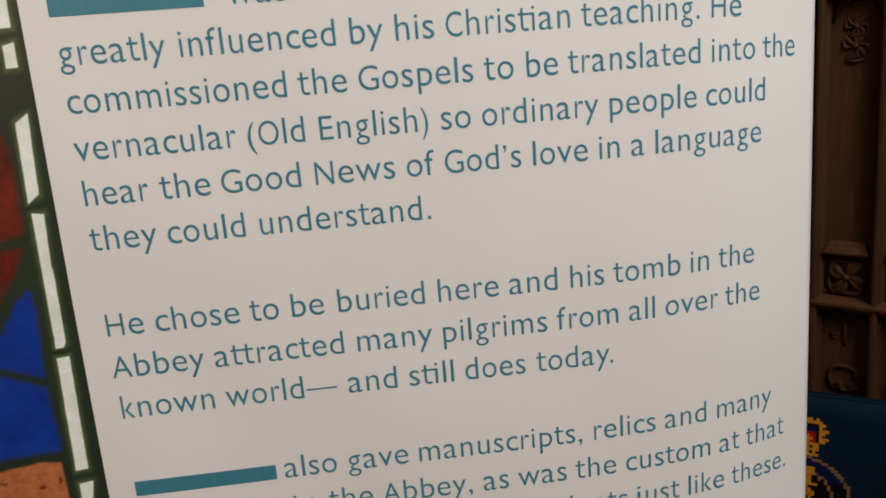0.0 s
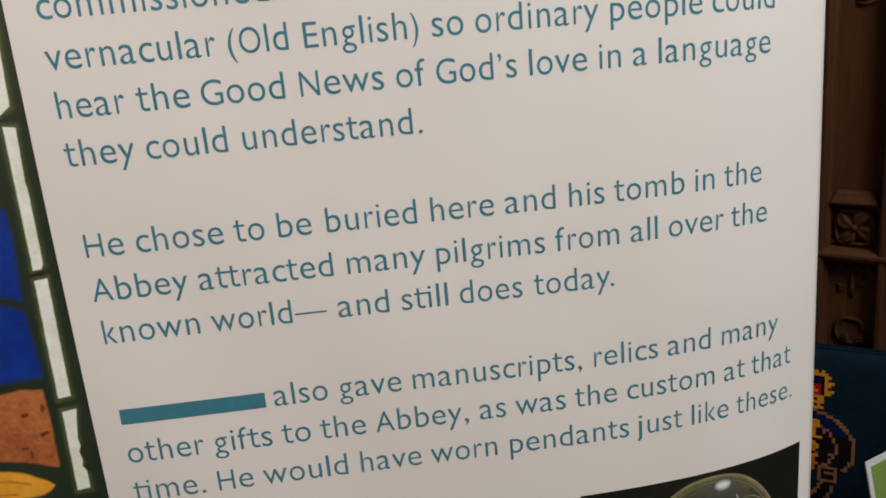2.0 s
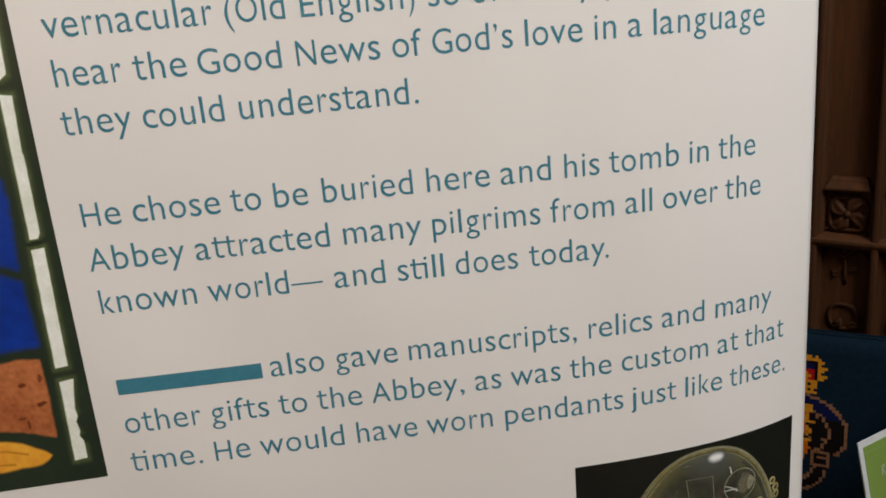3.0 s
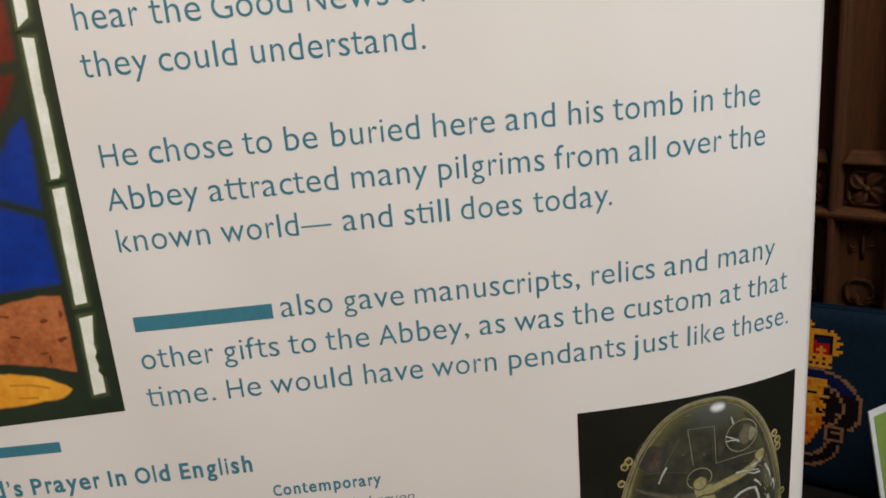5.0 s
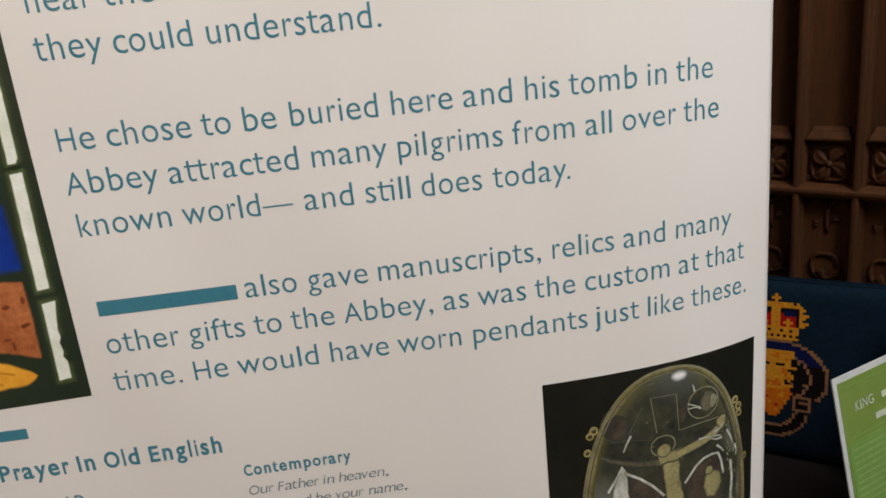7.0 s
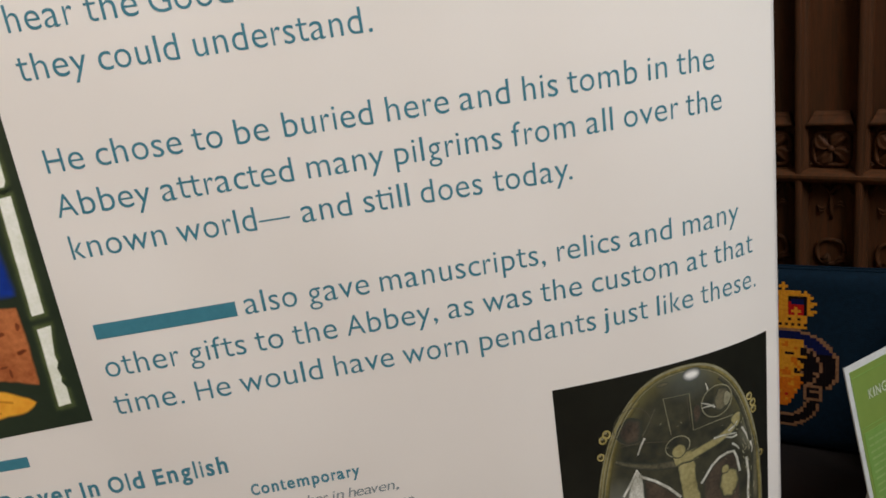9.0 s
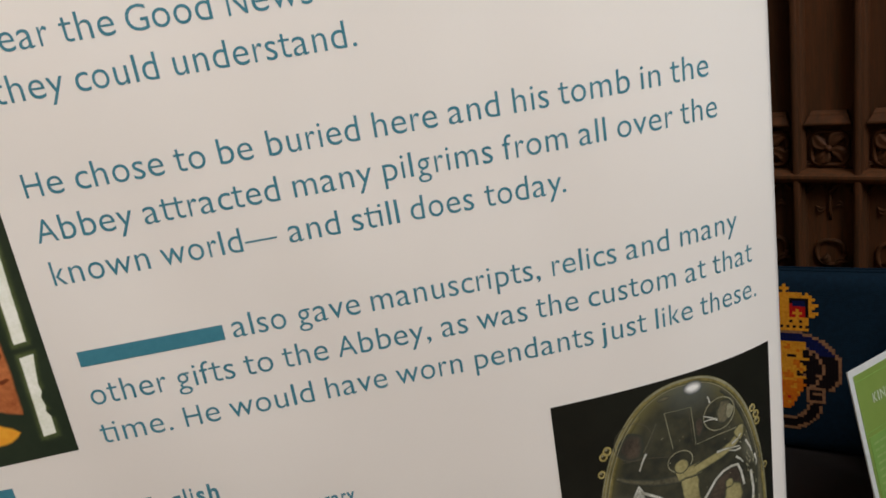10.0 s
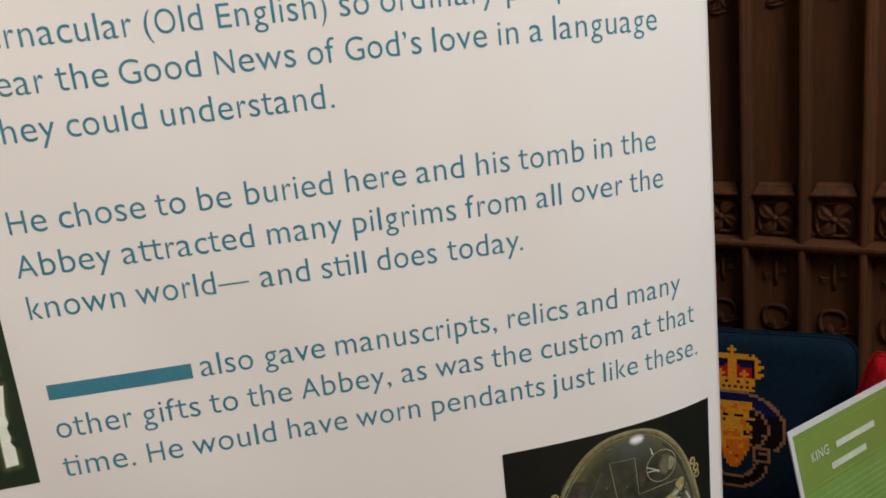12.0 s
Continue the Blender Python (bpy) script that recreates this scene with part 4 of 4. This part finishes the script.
    blob("enamel_patch", 0.4626, 0.8422, 0.0036, 0.0034, PHOTO_FIGURE, 4, 0.0010, 7.0, 0.001)
    for k, path in enumerate(([(0.4380, 0.8368), (0.4495, 0.8506), (0.4569, 0.8554), (0.4653, 0.8570), (0.4723, 0.8560), (0.4755, 0.8484), (0.4784, 0.8341)], [(0.3671, 0.8452), (0.3755, 0.8579), (0.3803, 0.8671), (0.3834, 0.8603), (0.3961, 0.8524), (0.4074, 0.8426), (0.4181, 0.8303)])):
        print_on("engraving", soft_stroke(path, 0.0019, 0.0005), CRYSTAL_WHITE, 4)
    print_on("haze", soft_stroke([(0.4942, 0.8628), (0.4968, 0.8411), (0.4959, 0.8171), (0.4961, 0.7860)], 0.0046, 0.0016), CRYSTAL_HAZE, 3)
    print_on("haze", soft_stroke([(0.4861, 0.8449), (0.4884, 0.8261), (0.4871, 0.8082), (0.4880, 0.7892)], 0.0020, 0.0007), CRYSTAL_WHITE, 3.5)
    # the olive cross shape in the middle
    print_on("cross_shape", soft_patch(rough_outline([(0.4173, 0.8684), (0.417, 0.8572), (0.4192, 0.8453), (0.4209, 0.827), (0.4208, 0.8056), (0.4388, 0.8056), (0.4357, 0.827), (0.4324, 0.8453), (0.4326, 0.8572), (0.4297, 0.8684)], 0.003, 0.0016, 21.0), 0.0012), PHOTO_FIGURE, 4, "olive enamel cross shape")
    print_on("cross_shape", soft_stroke([(0.4139, 0.8656), (0.4205, 0.8674), (0.4277, 0.8668), (0.4359, 0.8676)], 0.0092, 0.0016), PHOTO_FIGURE, 4.2)
    print_on("cross_shape", soft_stroke([(0.4306, 0.8667), (0.4431, 0.8697), (0.4549, 0.8722), (0.4671, 0.8767), (0.4739, 0.8816)], 0.0068, 0.0011, False), PHOTO_FIGURE, 4.4)
    print_on("cross_shape", soft_stroke([(0.4155, 0.8635), (0.4041, 0.8650), (0.3934, 0.8667), (0.3803, 0.8711), (0.3700, 0.8753), (0.3629, 0.8794)], 0.0056, 0.0014, True), CRYSTAL_HAZE, 3.8)
    blob("cross_shape", 0.4182, 0.8742, 0.0060, 0.0058, PHOTO_FIGURE, 4.6, 0.0010, 3.0, 0.0008)
    blob("cross_shape", 0.4756, 0.8856, 0.0040, 0.0062, PHOTO_FIGURE, 4.6, 0.0010, 12.0, 0.002)
    for k, path in enumerate(([(0.4518, 0.8753), (0.4609, 0.8751), (0.4752, 0.8725)], [(0.4816, 0.8757), (0.4864, 0.8669), (0.4880, 0.8620)], [(0.4670, 0.8773), (0.4733, 0.8797), (0.4770, 0.8835)], [(0.4763, 0.8702), (0.4705, 0.8699), (0.4641, 0.8724)], [(0.4909, 0.8586), (0.4931, 0.8514), (0.4922, 0.8469)], [(0.4707, 0.8640), (0.4757, 0.8596), (0.4782, 0.8558)])):
        print_on("engraving", soft_stroke(path, 0.0017, 0.0005, True), CRYSTAL_WHITE, 5)
    glints = bmesh.new()  # bright nicks in the cut stone
    for k in range(34):
        a, b = random.uniform(-0.9, 0.9), random.uniform(-0.6, 0.85)
        if a * a + b * b < 0.8:
            u, v, w = CU + A * a, CV + B * b, random.uniform(0.0006, 0.0016)
            stroke(glints, [(u, v), (u + w, v + w * random.uniform(-0.3, 1.2))], random.uniform(0.0004, 0.0008))
    for k in range(30):
        v = random.uniform(0.800, 0.888)
        u = CU + A * math.sqrt(max(0, 1 - ((v - CV) / B) ** 2)) - random.uniform(0.005, 0.016)
        stroke(glints, [(u, v), (u + random.uniform(-0.0025, 0.002), v + random.uniform(0.001, 0.004))], random.uniform(0.0006, 0.0012))
    tagged(print_on("glints", glints, CRYSTAL_LINE, 5, "white glints"), kind="stuff")
    for u, v, r in ((0.4908, 0.9014, 0.0027), (0.4947, 0.8945, 0.0028), (0.4954, 0.8877, 0.0027), (0.3571, 0.9057, 0.0030), (0.3538, 0.9014, 0.0028), (0.3509, 0.8865, 0.0026), (0.5030, 0.8427, 0.0024)):
        r *= 1.25
        print_on("bead", flat(oval(u, v, r, r * 1.08, 14)), BEAD_DARK, 2)
        print_on("bead_ring", stroke(bmesh.new(), oval(u, v, r * 0.8, r * 0.88, 14) + [(u + r * 0.8, v)], r * 0.42), BEAD_GOLD, 2.5)
        print_on("bead_glint", flat(oval(u - r * 0.2, v + r * 0.4, r * 0.34, r * 0.28, 10)), CRYSTAL_LINE, 3)
    return thing


banner()


# ---------------------------------------------------------------- green information card on the bench
def sign_card():
    a, b = Vector((0.919, 0.394, 0.0)).normalized(), Vector((0.087, -0.203, -0.975)).normalized()
    n = a.cross(b) * -1
    top_left = Vector((0.5534, 0.7783, 0.7363))
    high, wide = (top_left.z - SEAT - 0.001) / -b.z, 0.255
    m = Matrix.Translation(top_left) @ Matrix((a, -n, -b)).transposed().to_4x4()
    # its own frame: x along the top, y to the back, z up along the face
    thing = empty("information_card", m, label="green laminated information card standing tilted on the bench", category="sign")
    part("laminate", solid(0, wide, 0.0006, 0.0030, -high, 0, bevel=0.0008), CARD_WHITE, thing, "clear laminate with a pale edge")
    part("print", solid(0.0075, wide - 0.0075, -0.0001, 0.0007, -high + 0.0075, -0.0085), CARD_GREEN, thing, "green printed sheet")
    part("panel", solid(0.012, wide - 0.012, -0.0006, 0.0, -high + 0.012, -0.094), CARD_PALE, thing, "paler green text panel")
    part("rule", solid(0.008, wide - 0.008, -0.0006, 0.0, -0.0178, -0.0170), CARD_PALE, thing)
    part("rule", solid(0.008, wide - 0.008, -0.0006, 0.0, -0.0880, -0.0872), CARD_PALE, thing)
    strut = bmesh.new()
    prism(strut, [(0.004, -0.02), (0.13, -high + 0.012), (0.128, -high + 0.008), (0.004, -high * 0.6)], wide * 0.45, wide * 0.55, "x")
    part("back_strut", strut, CARD_WHITE, thing)

    def words(items, z, em, weight, ink=None):
        bm = bmesh.new()
        for word, u in items:
            if word[0] == "_":
                bar(bm, u, u + int(word[1:]) / 1000, z + em * 0.06, z + em * 0.50)
            else:
                write(bm, word, u, z, em, weight)
        for v in bm.verts:
            v.co = Vector((v.co.x, -0.0010, v.co.y))
        part("card_text", bm, ink or CARD_INK, thing)

    words([("KING", 0.0335), ("_95", 0.092)], -0.054, 0.0205, 0.004)
    words([("_84", 0.074)], -0.079, 0.0205, 0.004)
    for i in range(22):
        z = -0.106 - i * 0.0092
        if z < -high + 0.02:
            break
        u, items = 0.018, []
        while u < wide - 0.045:
            w = random.randint(8, 26)
            items.append(("_%d" % w, u))
            u += w / 1000 + 0.0022
        words(items, z, 0.0065, 0.0, CARD_SMALL)
    return thing


sign_card()


# ---------------------------------------------------------------- unseen floor lamp behind the camera, added to house the warm light
def added_floor_lamp():
    thing = empty("added_floor_lamp", Matrix.Translation((LAMP_AT.x, LAMP_AT.y, 0)), label="added unseen slim brass floor lamp with a warm bulb", category="lamp")
    bm = bmesh.new()
    prism(bm, [(0.13 * math.cos(k * math.pi / 14), 0.13 * math.sin(k * math.pi / 14)) for k in range(28)], 0.0, 0.022)
    part("base", bm, BRASS, thing)
    bm = bmesh.new()
    tube(bm, [(0, 0, 0.02), (0, 0, LAMP_AT.z - 0.16)], 0.010, 10)
    part("pole", bm, BRASS, thing)
    bm = bmesh.new()
    tube(bm, [(0, 0, LAMP_AT.z - 0.165), (0, 0, LAMP_AT.z - 0.15), (0, 0, LAMP_AT.z - 0.115)], [0.012, 0.024, 0.020], 12)
    part("bulb_holder", bm, BRASS, thing)
    bm = bmesh.new()
    tube(bm, [(0, 0, LAMP_AT.z - 0.116), (0, 0, LAMP_AT.z - 0.09), (0, 0, LAMP_AT.z - 0.06), (0, 0, LAMP_AT.z - 0.03), (0, 0, LAMP_AT.z - 0.012), (0, 0, LAMP_AT.z - 0.006)],
         [0.013, 0.018, 0.028, 0.030, 0.020, 0.006], 16)
    part("bulb", bm, BULB, thing, "warm frosted bulb of the added lamp", smooth=True)
    return thing


added_floor_lamp()
